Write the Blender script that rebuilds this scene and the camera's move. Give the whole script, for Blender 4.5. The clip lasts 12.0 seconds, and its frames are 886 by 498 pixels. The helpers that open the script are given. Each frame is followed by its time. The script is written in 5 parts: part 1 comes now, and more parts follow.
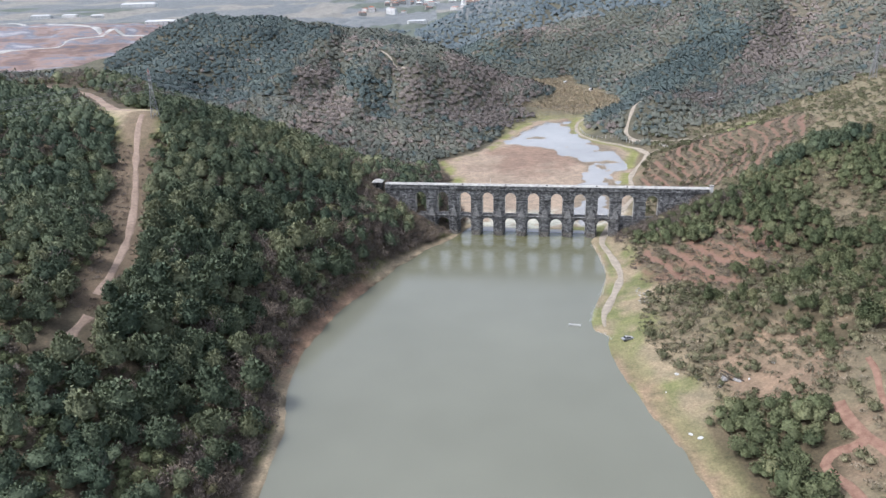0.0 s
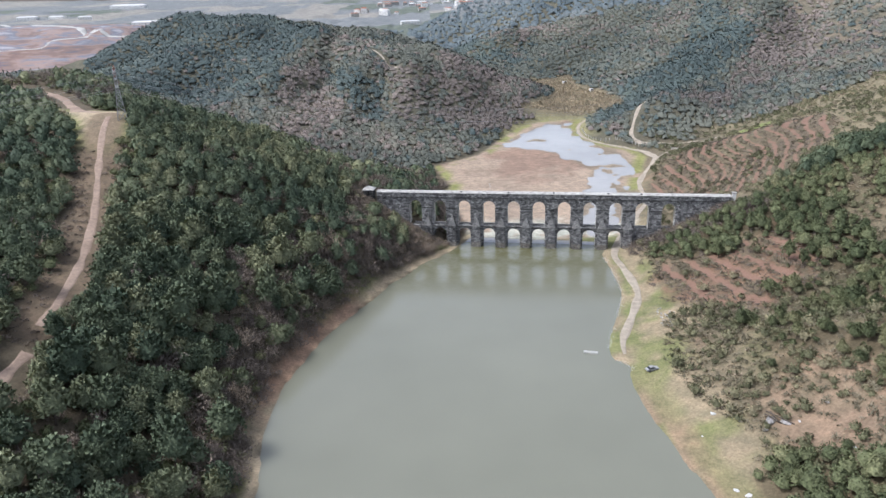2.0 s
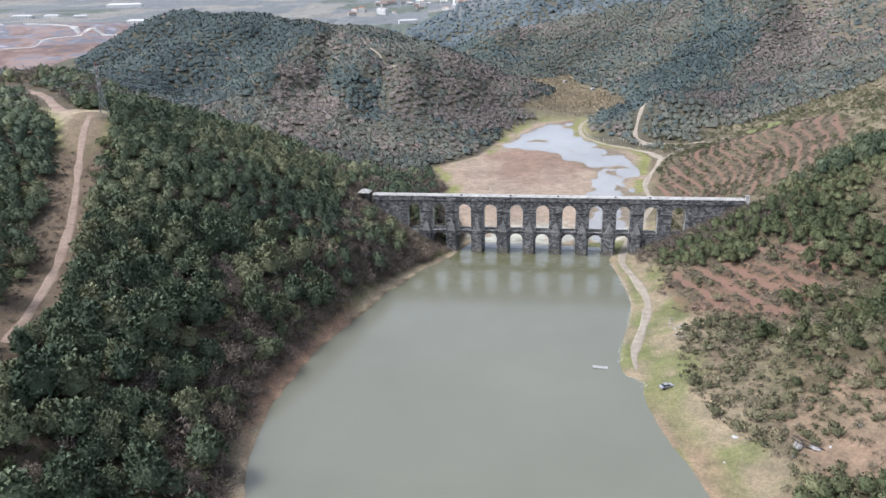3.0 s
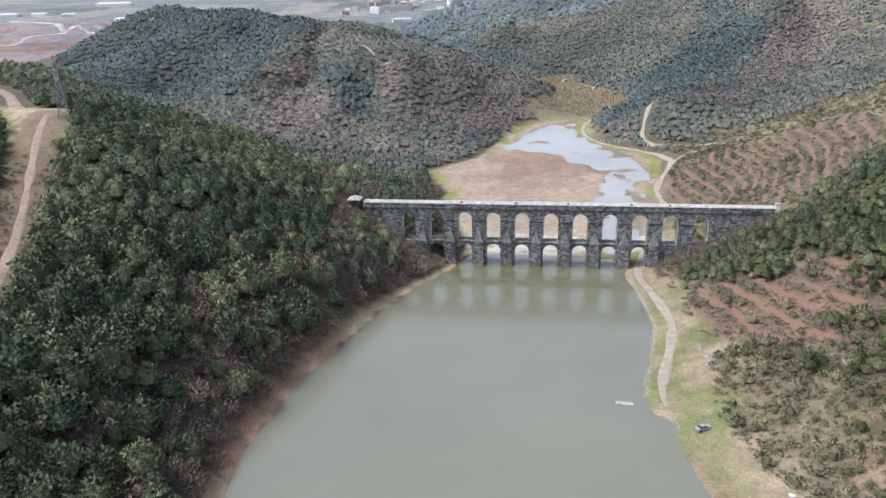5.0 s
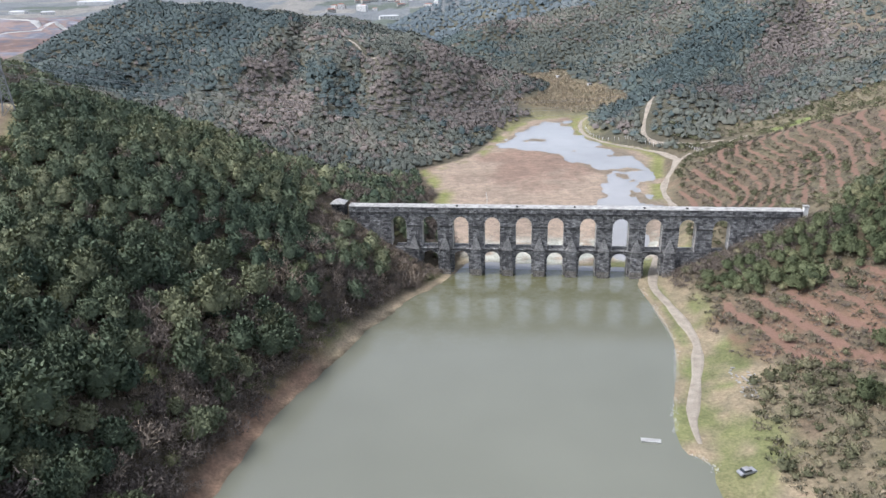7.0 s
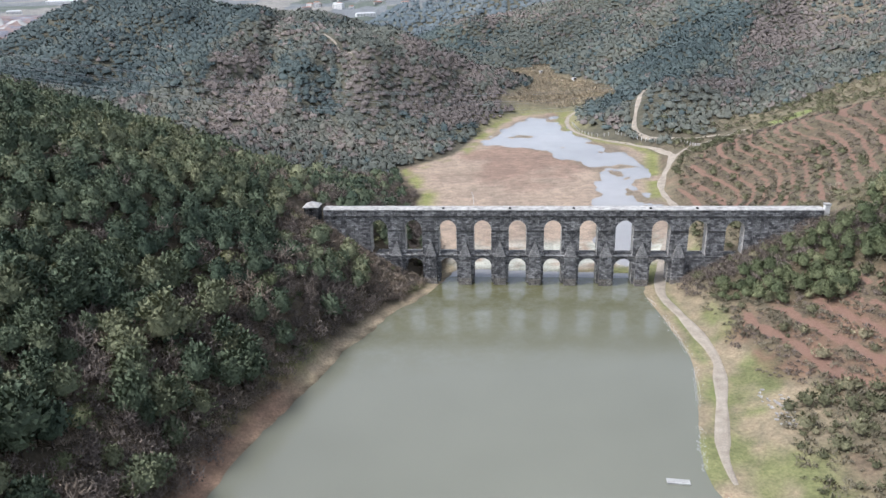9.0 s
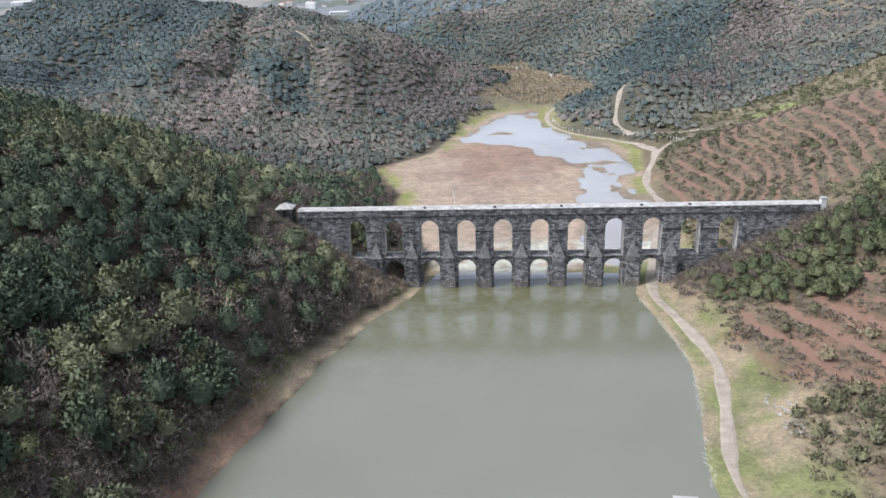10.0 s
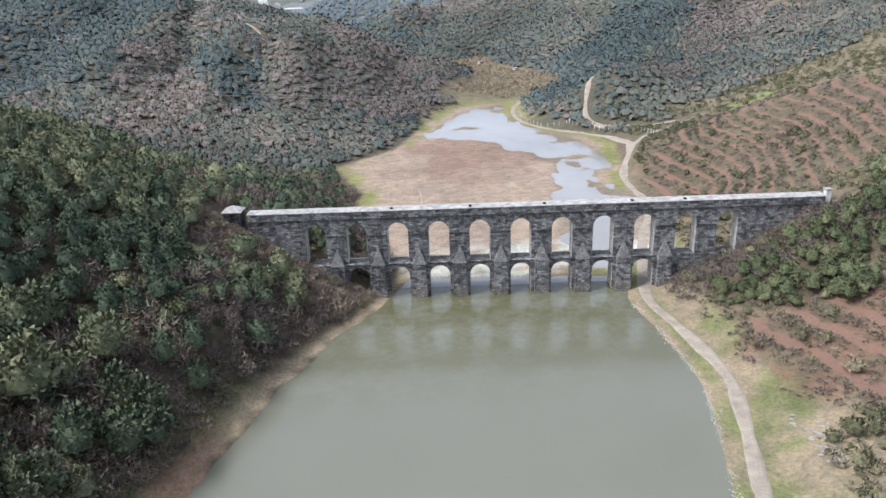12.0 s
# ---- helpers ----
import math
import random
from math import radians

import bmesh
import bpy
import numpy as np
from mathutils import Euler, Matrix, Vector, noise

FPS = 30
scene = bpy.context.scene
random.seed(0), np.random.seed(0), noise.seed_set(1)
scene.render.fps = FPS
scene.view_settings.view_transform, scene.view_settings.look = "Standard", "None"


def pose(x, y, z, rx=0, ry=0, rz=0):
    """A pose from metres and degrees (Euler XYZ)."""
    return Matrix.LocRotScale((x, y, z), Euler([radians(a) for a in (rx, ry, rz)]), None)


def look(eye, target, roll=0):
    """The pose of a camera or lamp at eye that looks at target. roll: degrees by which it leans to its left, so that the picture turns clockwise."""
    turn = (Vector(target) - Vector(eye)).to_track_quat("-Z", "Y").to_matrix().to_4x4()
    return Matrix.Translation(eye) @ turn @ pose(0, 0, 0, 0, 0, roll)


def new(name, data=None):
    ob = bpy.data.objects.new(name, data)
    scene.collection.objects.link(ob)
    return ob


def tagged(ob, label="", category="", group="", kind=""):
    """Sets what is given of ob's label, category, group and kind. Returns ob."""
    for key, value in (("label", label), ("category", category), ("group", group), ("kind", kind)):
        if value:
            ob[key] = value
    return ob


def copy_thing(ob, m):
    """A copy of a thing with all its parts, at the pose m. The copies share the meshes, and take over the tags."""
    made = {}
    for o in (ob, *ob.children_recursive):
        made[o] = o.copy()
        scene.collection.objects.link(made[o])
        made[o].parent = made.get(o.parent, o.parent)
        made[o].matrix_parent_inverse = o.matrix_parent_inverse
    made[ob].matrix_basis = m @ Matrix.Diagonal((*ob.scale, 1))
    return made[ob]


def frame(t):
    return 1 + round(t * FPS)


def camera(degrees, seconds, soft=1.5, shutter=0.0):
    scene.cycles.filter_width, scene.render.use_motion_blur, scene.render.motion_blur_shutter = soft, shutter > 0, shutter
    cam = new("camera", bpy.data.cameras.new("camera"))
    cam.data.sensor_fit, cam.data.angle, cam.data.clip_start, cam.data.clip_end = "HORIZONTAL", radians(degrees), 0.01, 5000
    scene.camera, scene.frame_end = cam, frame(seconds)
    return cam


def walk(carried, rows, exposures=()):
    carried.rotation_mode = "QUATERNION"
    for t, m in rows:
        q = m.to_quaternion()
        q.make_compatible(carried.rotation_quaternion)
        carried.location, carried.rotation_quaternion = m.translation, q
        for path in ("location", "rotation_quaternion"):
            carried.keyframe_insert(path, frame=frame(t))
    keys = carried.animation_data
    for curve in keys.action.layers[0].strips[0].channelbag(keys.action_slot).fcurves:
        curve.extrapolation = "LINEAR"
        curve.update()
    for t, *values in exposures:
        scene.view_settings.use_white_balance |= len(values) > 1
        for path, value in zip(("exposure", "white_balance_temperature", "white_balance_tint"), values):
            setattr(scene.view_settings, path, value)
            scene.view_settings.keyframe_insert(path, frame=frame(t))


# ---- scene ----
cam = camera(63.5, 12.0)
PATH = [
    (0, (0.0, 0.0, 122.158), (0.0, 1.878, 121.469), -1.6),
    (0.5, (-0.388, 7.575, 120.753), (-0.382, 9.453, 120.064), -1.6),
    (1, (-0.832, 15.563, 119.415), (-0.821, 17.441, 118.728), -1.6),
    (1.5, (-1.198, 23.188, 118.077), (-1.185, 25.067, 117.391), -1.7),
    (2, (-1.417, 31.16, 116.633), (-1.4, 33.039, 115.949), -1.7),
    (2.5, (-1.638, 38.41, 115.261), (-1.618, 40.289, 114.577), -1.7),
    (3, (-1.806, 46.202, 113.914), (-1.783, 48.081, 113.23), -1.6),
    (5, (-3.085, 75.952, 108.451), (-3.045, 77.831, 107.768), -1.5),
    (5.5, (-3.497, 82.851, 106.887), (-3.45, 84.73, 106.203), -1.5),
    (6, (-3.751, 90.319, 105.38), (-3.696, 92.197, 104.695), -1.5),
    (6.5, (-4.07, 96.977, 103.774), (-4.007, 98.855, 103.089), -1.5),
    (8.5, (-4.831, 122.352, 97.423), (-4.722, 124.228, 96.735), -1.6),
    (9, (-5.027, 128.68, 95.664), (-4.9, 130.554, 94.976), -1.7),
    (9.5, (-5.301, 134.401, 93.909), (-5.146, 136.272, 93.22), -1.9),
    (10, (-5.591, 140.371, 92.245), (-5.402, 142.238, 91.554), -2.0),
    (10.5, (-5.78, 146.086, 90.555), (-5.561, 147.95, 89.862), -2.0),
    (11, (-5.74, 152.239, 88.745), (-5.49, 154.098, 88.051), -2.1),
    (11.5, (-5.808, 158.001, 87.02), (-5.53, 159.855, 86.325), -2.2),
    (12, (-5.869, 164.308, 85.181), (-5.571, 166.159, 84.485), -2.1),
]
walk(cam, [(t, look(eye, target, roll)) for t, eye, target, roll in PATH], [(0.0, 0.68, 6000, 13), (12.0, 0.68, 6000, 13)])

# ---- sky and sun ----
SUN_HEIGHT, SUN_TURN = radians(57), radians(262)
world = bpy.data.worlds.new("sky")
scene.world = world
world.use_nodes = True
wt = world.node_tree
sky = wt.nodes.new("ShaderNodeTexSky")
sky.sky_type, sky.sun_disc = "NISHITA", False
sky.sun_elevation, sky.sun_rotation = SUN_HEIGHT, SUN_TURN
sky.air_density, sky.dust_density = 1.0, 3.0
# Thin cloud all over whitens the blue.
veil = wt.nodes.new("ShaderNodeHueSaturation")
veil.inputs["Saturation"].default_value = 0.5
wt.links.new(sky.outputs["Color"], veil.inputs["Color"])
wt.links.new(veil.outputs["Color"], wt.nodes["Background"].inputs["Color"])
wt.nodes["Background"].inputs["Strength"].default_value = 0.165
sun = new("sun", bpy.data.lights.new("sun", "SUN"))
sun.data.energy, sun.data.angle, sun.data.color = 2.0, radians(14), (1.0, 0.985, 0.96)
# The sky's rotation turns clockwise from +y.
sun.matrix_world = look(
    (300 * math.sin(SUN_TURN), 300 * math.cos(SUN_TURN), 300 * math.tan(SUN_HEIGHT)), (0, 0, 0))

# ---- materials ----
def material(name, rough=0.9):
    m = bpy.data.materials.new(name)
    m.use_nodes = True
    b = m.node_tree.nodes["Principled BSDF"]
    b.inputs["Roughness"].default_value = rough
    b.inputs["Specular IOR Level"].default_value = 0.2
    return m, m.node_tree, b


def node(nt, kind, **values):
    n = nt.nodes.new(kind)
    for key, value in values.items():
        n.inputs[key.replace("_", " ")].default_value = value
    return n


def noise_at(nt, scale, detail=4.0, rough=0.6, space="Object", stretch=None):
    co = nt.nodes.new("ShaderNodeTexCoord")
    n = node(nt, "ShaderNodeTexNoise", Scale=scale, Detail=detail, Roughness=rough)
    out = co.outputs[space]
    if stretch:
        mp = nt.nodes.new("ShaderNodeMapping")
        mp.inputs["Scale"].default_value = stretch
        nt.links.new(out, mp.inputs["Vector"])
        out = mp.outputs["Vector"]
    nt.links.new(out, n.inputs["Vector"])
    return n.outputs["Fac"]


def ramp(nt, fac, *stops):
    r = nt.nodes.new("ShaderNodeValToRGB")
    e = r.color_ramp.elements
    while len(e) < len(stops):
        e.new(0.5)
    for el, (at, c) in zip(e, stops):
        el.position, el.color = at, (*c, 1)
    nt.links.new(fac, r.inputs["Fac"])
    return r.outputs["Color"]


def blend(nt, fac, a, b, how="MIX"):
    m = nt.nodes.new("ShaderNodeMix")
    m.data_type, m.blend_type = "RGBA", how
    for sock, v in ((m.inputs["Factor"], fac), (m.inputs[6], a), (m.inputs[7], b)):
        if isinstance(v, (int, float)):
            sock.default_value = v
        elif isinstance(v, tuple):
            sock.default_value = (*v, 1)
        else:
            nt.links.new(v, sock)
    return m.outputs[2]


def sums(nt, how, a, b, clamp=False):
    m = nt.nodes.new("ShaderNodeMath")
    m.operation, m.use_clamp = how, clamp
    for sock, v in zip(m.inputs, (a, b)):
        if isinstance(v, (int, float)):
            sock.default_value = v
        else:
            nt.links.new(v, sock)
    return m.outputs[0]


def relief(nt, b, fac, strength, distance):
    n = node(nt, "ShaderNodeBump", Strength=strength, Distance=distance)
    nt.links.new(fac, n.inputs["Height"])
    nt.links.new(n.outputs["Normal"], b.inputs["Normal"])


GREY3 = lambda v: (v, v, v)  # noqa: E731


def mottled(name, dark, light, scale=0.5, rough=0.9, bump=0.3, depth=0.05):
    """A plain surface with stains at one scale and grain at another."""
    m, nt, b = material(name, rough)
    big = ramp(nt, noise_at(nt, scale), (0.3, dark), (0.7, light))
    fine = noise_at(nt, scale * 9, 5)
    col = blend(nt, 1.0, big, ramp(nt, fine, (0.25, GREY3(0.72)), (0.75, GREY3(1.2))), "MULTIPLY")
    nt.links.new(col, b.inputs["Base Color"])
    relief(nt, b, fine, bump, depth)
    return m


def leafy(name, dark, light, tip, grain=1.6, deep=0.36, bump=0.6):
    """Foliage: every leaf tuft takes its own tone, and every tree or stand another."""
    m, nt, b = material(name, 0.75)
    geo = nt.nodes.new("ShaderNodeNewGeometry")
    info = nt.nodes.new("ShaderNodeObjectInfo")
    at = nt.nodes.new("ShaderNodeAttribute")
    at.attribute_name = "tone"
    # Trees that stand singly carry a negative tone and take the object's own.
    alone = sums(nt, "MULTIPLY", sums(nt, "LESS_THAN", at.outputs["Fac"], 0.0), sums(nt, "ADD", info.outputs["Random"], 1.0))
    tree = sums(nt, "ADD", at.outputs["Fac"], alone)
    col = ramp(nt, tree, (0.0, dark), (0.6, light), (1.0, tip))
    leaf = ramp(nt, geo.outputs["Random Per Island"], (0.0, GREY3(1 - 0.6 * deep)), (1.0, GREY3(1 + 0.55 * deep)))
    clump = noise_at(nt, grain, 4, 0.65)
    col = blend(nt, 1.0, col, leaf, "MULTIPLY")
    col = blend(nt, 1.0, col, ramp(nt, clump, (0.32, GREY3(1 - deep)), (0.68, GREY3(1 + deep))), "MULTIPLY")
    nt.links.new(col, b.inputs["Base Color"])
    relief(nt, b, clump, 0.9, bump / grain)
    return m


PINE = leafy("pine_needles", (0.052, 0.074, 0.046), (0.102, 0.125, 0.073), (0.17, 0.178, 0.1))
# Pines of the hills beyond: distance haze is put into the colour.
HAZEPINE = leafy("hazed_pine_needles", (0.052, 0.071, 0.07), (0.078, 0.102, 0.096), (0.112, 0.134, 0.112), 0.5, 0.18, 0.05)
# The last hills' needles carry still more haze as a bluer tint.
HAZIEST = leafy("haziest_needles", (0.08, 0.104, 0.114), (0.104, 0.128, 0.136), (0.145, 0.16, 0.155), 0.3, 0.18, 0.05)
# Far maquis and bare twigs are lightened for haze as well.
HAZEMAQUIS = leafy("hazed_maquis_leaves", (0.086, 0.097, 0.082), (0.124, 0.131, 0.107), (0.178, 0.17, 0.136), 0.5, 0.18, 0.05)
HAZEBARE = leafy("hazed_bare_twigs", (0.132, 0.114, 0.102), (0.18, 0.154, 0.137), (0.24, 0.202, 0.172), 0.5, 0.18, 0.05)
OAK = leafy("evergreen_leaves", (0.064, 0.079, 0.038), (0.116, 0.128, 0.062), (0.18, 0.17, 0.09))
BARE = leafy("bare_twigs", (0.115, 0.095, 0.08), (0.175, 0.144, 0.12), (0.25, 0.2, 0.148), 1.2, 0.3, 0.2)
BUSHLEAF = leafy("olive_leaves", (0.086, 0.09, 0.048), (0.148, 0.145, 0.082), (0.22, 0.196, 0.12), 1.6, 0.4, 0.3)
FRESH = leafy("fresh_green_needles", (0.066, 0.082, 0.04), (0.126, 0.14, 0.07), (0.205, 0.2, 0.108))
SCRUB = leafy("dry_scrub", (0.11, 0.1, 0.066), (0.176, 0.154, 0.106), (0.26, 0.215, 0.155), 1.2, 0.35, 0.2)
REED = leafy("reeds", (0.27, 0.225, 0.155), (0.38, 0.315, 0.22), (0.31, 0.28, 0.185), 0.5, 0.25)
BARK = mottled("bark", (0.05, 0.04, 0.03), (0.12, 0.1, 0.085), 1.5)


def ground_material():
    m, nt, b = material("earth", 0.95)
    at = nt.nodes.new("ShaderNodeAttribute")
    at.attribute_name = "cover"
    big, mid, fine = noise_at(nt, 0.035, 5), noise_at(nt, 0.22, 5, 0.65), noise_at(nt, 1.3, 6, 0.7)
    col = blend(nt, 1.0, at.outputs["Color"], ramp(nt, big, (0.3, (0.8, 0.8, 0.78)), (0.7, (1.2, 1.18, 1.12))), "MULTIPLY")
    col = blend(nt, 1.0, col, ramp(nt, mid, (0.3, (0.72, 0.74, 0.7)), (0.72, (1.3, 1.24, 1.18))), "MULTIPLY")
    col = blend(nt, 1.0, col, ramp(nt, fine, (0.28, GREY3(0.62)), (0.72, GREY3(1.3))), "MULTIPLY")
    # Terraces: bare red risers between scrubby shelves, along the contours.
    te = nt.nodes.new("ShaderNodeAttribute")
    te.attribute_name = "terrace"
    wob = sums(nt, "MULTIPLY", sums(nt, "SUBTRACT", mid, 0.5), 1.3)
    band = ramp(nt, sums(nt, "ADD", te.outputs["Fac"], wob), (0.0, GREY3(0)), (0.3, GREY3(0)), (0.55, GREY3(1)))
    amount = sums(nt, "MULTIPLY", band, 0.9)
    col = blend(nt, amount, col, blend(nt, fine, (0.14, 0.08, 0.057), (0.25, 0.155, 0.114)))
    # The quarry's cut layers lie level: rust, grey and pale rock.
    qu = nt.nodes.new("ShaderNodeAttribute")
    qu.attribute_name = "quarry"
    layer = noise_at(nt, 1.0, 5, 0.6, stretch=(0.013, 0.016, 0.1))
    rock = ramp(nt, layer, (0.3, (0.09, 0.1, 0.13)), (0.43, (0.18, 0.125, 0.108)), (0.5, (0.26, 0.19, 0.165)), (0.57, (0.14, 0.15, 0.18)), (0.68, (0.32, 0.31, 0.32)))
    col = blend(nt, sums(nt, "MULTIPLY", qu.outputs["Fac"], 0.9), col, rock)
    nt.links.new(col, b.inputs["Base Color"])
    relief(nt, b, sums(nt, "ADD", mid, sums(nt, "MULTIPLY", fine, 0.4)), 0.7, 0.8)
    return m


EARTH = ground_material()


def water_material(name, deep, shallow, ripple, algae):
    m, nt, b = material(name, 0.06)
    b.inputs["Specular IOR Level"].default_value = 0.5
    col = ramp(nt, noise_at(nt, 0.012, 3), (0.3, deep), (0.7, shallow))
    nt.links.new(col, b.inputs["Base Color"])
    # Algae in the shallows by the piers.
    co = nt.nodes.new("ShaderNodeTexCoord")
    sep = nt.nodes.new("ShaderNodeSeparateXYZ")
    nt.links.new(co.outputs["Object"], sep.inputs[0])
    mr = nt.nodes.new("ShaderNodeMapRange")
    mr.inputs[1].default_value, mr.inputs[2].default_value = 292, 352
    nt.links.new(sep.outputs["Y"], mr.inputs[0])
    clumps = sums(nt, "ADD", sums(nt, "MULTIPLY", noise_at(nt, 0.09, 7, 0.75), 0.75), sums(nt, "MULTIPLY", noise_at(nt, 0.45, 5, 0.7), 0.25))
    weed = sums(nt, "MULTIPLY", mr.outputs[0], ramp(nt, clumps, (0.4, GREY3(0.08)), (0.56, GREY3(algae))))
    col = blend(nt, weed, col, (0.088, 0.084, 0.03))
    nt.links.new(col, b.inputs["Base Color"])
    wave = noise_at(nt, 1.1, 3, 0.5)
    gust = noise_at(nt, 0.02, 3)
    calm = sums(nt, "SUBTRACT", 1.0, sums(nt, "MULTIPLY", mr.outputs[0], 0.6))
    nt.links.new(sums(nt, "MULTIPLY", ramp(nt, gust, (0.35, GREY3(0.1)), (0.65, GREY3(0.17))), calm), b.inputs["Roughness"])
    relief(nt, b, sums(nt, "MULTIPLY", wave, calm), ripple, 0.06)
    return m


LAKE = water_material("murky_water", (0.146, 0.148, 0.112), (0.174, 0.176, 0.135), 0.28, 0.9)
# Silty shallows, paled further to stand in for reflected sky.
SKY_SILT = water_material("sky_paled_silty_water", (0.24, 0.232, 0.215), (0.33, 0.318, 0.298), 0.5, 0.0)


def stone_material(name, dark, light, black=0.5):
    """Coursed ashlar with black weather streaks and pale lichen."""
    m, nt, b = material(name, 0.92)
    co = nt.nodes.new("ShaderNodeTexCoord")
    sep = nt.nodes.new("ShaderNodeSeparateXYZ")
    nt.links.new(co.outputs["Object"], sep.inputs[0])
    cmb = nt.nodes.new("ShaderNodeCombineXYZ")
    nt.links.new(sums(nt, "ADD", sep.outputs["X"], sep.outputs["Y"]), cmb.inputs[0])
    sag = sums(nt, "MULTIPLY", noise_at(nt, 0.35, 3, 0.5), 1.1)
    nt.links.new(sums(nt, "ADD", sep.outputs["Z"], sag), cmb.inputs[1])
    br = node(nt, "ShaderNodeTexBrick", Scale=1.0, Mortar_Size=0.035, Brick_Width=1.3, Row_Height=0.62, Bias=-0.1)
    br.inputs["Color1"].default_value, br.inputs["Color2"].default_value = (*dark, 1), (*light, 1)
    br.inputs["Mortar"].default_value = (0.06, 0.056, 0.05, 1)
    nt.links.new(cmb.outputs[0], br.inputs["Vector"])
    streak = noise_at(nt, 0.55, 6, 0.75, stretch=(1.3, 1.3, 0.3))
    patch = noise_at(nt, 0.16, 4, 0.65)
    fine = noise_at(nt, 2.4, 5, 0.7)
    soot = ramp(nt, sums(nt, "ADD", sums(nt, "MULTIPLY", streak, 0.6), sums(nt, "MULTIPLY", patch, 0.4)),
                (0.45, GREY3(0)), (0.62, GREY3(black)))
    col = blend(nt, soot, br.outputs["Color"], (0.028, 0.028, 0.03))
    lichen = ramp(nt, noise_at(nt, 0.8, 6, 0.75), (0.53, GREY3(0)), (0.66, GREY3(0.5)))
    col = blend(nt, lichen, col, (0.36, 0.35, 0.32))
    col = blend(nt, 1.0, col, ramp(nt, fine, (0.25, GREY3(0.5)), (0.75, GREY3(1.45))), "MULTIPLY")
    nt.links.new(col, b.inputs["Base Color"])
    relief(nt, b, sums(nt, "ADD", br.outputs["Fac"], sums(nt, "MULTIPLY", fine, -0.8)), 0.8, -0.14)
    return m


STONE = stone_material("weathered_ashlar", (0.1, 0.099, 0.101), (0.43, 0.425, 0.41), 0.85)
BLACKENED = stone_material("blackened_ashlar", (0.04, 0.04, 0.041), (0.13, 0.128, 0.122), 0.9)
FOOT = stone_material("pale_foot_stone", (0.2, 0.18, 0.155), (0.34, 0.31, 0.27), 0.5)
# Raised in tone to stand for sunlit reveals inside the arches.
PALE = stone_material("sunlit_toned_ashlar", (0.48, 0.46, 0.42), (0.66, 0.63, 0.58), 0.15)
CAPSTONE = stone_material("grey_capstone", (0.17, 0.168, 0.16), (0.25, 0.245, 0.232), 0.45)
COPING = mottled("lichened_coping", (0.22, 0.216, 0.2), (0.5, 0.485, 0.45), 0.6)
DIRT = mottled("packed_dirt", (0.24, 0.205, 0.16), (0.37, 0.325, 0.26), 0.35)
TRACK = mottled("bare_track", (0.22, 0.16, 0.12), (0.33, 0.25, 0.195), 0.1)
RED = mottled("red_soil", (0.16, 0.09, 0.064), (0.27, 0.168, 0.122), 0.5)
STEEL = mottled("galvanised_steel", (0.22, 0.22, 0.22), (0.34, 0.34, 0.34), 1.0, 0.6)
REDSTEEL = mottled("red_painted_steel", (0.3, 0.1, 0.07), (0.4, 0.14, 0.1), 1.0, 0.6)
WHITE = mottled("white_plaster", (0.62, 0.61, 0.58), (0.8, 0.79, 0.76), 0.3, 0.8)
ROOFTILE = mottled("roof_tiles", (0.22, 0.1, 0.07), (0.36, 0.18, 0.12), 0.3)
CONCRETE = mottled("grey_concrete", (0.3, 0.3, 0.28), (0.46, 0.45, 0.42), 0.4)
DARK = mottled("dark_opening", (0.015, 0.015, 0.016), (0.03, 0.03, 0.03), 1.0)
RUBBLE = mottled("grey_rubble", (0.2, 0.19, 0.18), (0.42, 0.4, 0.38), 0.9)
SHEET = mottled("pale_sheet", (0.4, 0.4, 0.39), (0.66, 0.66, 0.65), 1.2, 0.6)

# ---- the land ----
def speckle(x, y, size, seed=0):
    """Smooth random values from 0 to 1 over the plan, with features of about that size in metres."""
    u, v = np.asarray(x, float) / size + 1000.5 + seed * 17.3, np.asarray(y, float) / size + 1000.5 + seed * 9.1
    i, j = np.floor(u), np.floor(v)
    a, b = u - i, v - j
    a, b = a * a * (3 - 2 * a), b * b * (3 - 2 * b)

    def dot(p, q):
        s = np.sin(p * 127.1 + q * 311.7 + seed * 74.7) * 43758.5453
        return s - np.floor(s)

    return (dot(i, j) * (1 - a) + dot(i + 1, j) * a) * (1 - b) + (dot(i, j + 1) * (1 - a) + dot(i + 1, j + 1) * a) * b


def rough_field(x, y, size, seed=0):
    return sum(speckle(x, y, size / 2**k, seed + k) / 2**k for k in range(4)) / 1.875


def smooth(x, a, b):
    t = np.clip((x - a) / (b - a), 0, 1)
    return t * t * (3 - 2 * t)


def outside(x, y, ring):
    """Metres from the edge of a closed outline; negative within it."""
    x, y = np.asarray(x, float), np.asarray(y, float)
    best, within = np.full(x.shape, 1e9), np.zeros(x.shape, bool)
    for (ax, ay), (bx, by) in zip(ring, ring[1:] + ring[:1]):
        ex, ey = bx - ax, by - ay
        t = np.clip(((x - ax) * ex + (y - ay) * ey) / (ex * ex + ey * ey), 0, 1)
        best = np.minimum(best, (x - ax - t * ex) ** 2 + (y - ay - t * ey) ** 2)
        if ay != by:
            within ^= ((ay > y) != (by > y)) & (x < ex * (y - ay) / ey + ax)
    return np.where(within, -1, 1) * np.sqrt(best)


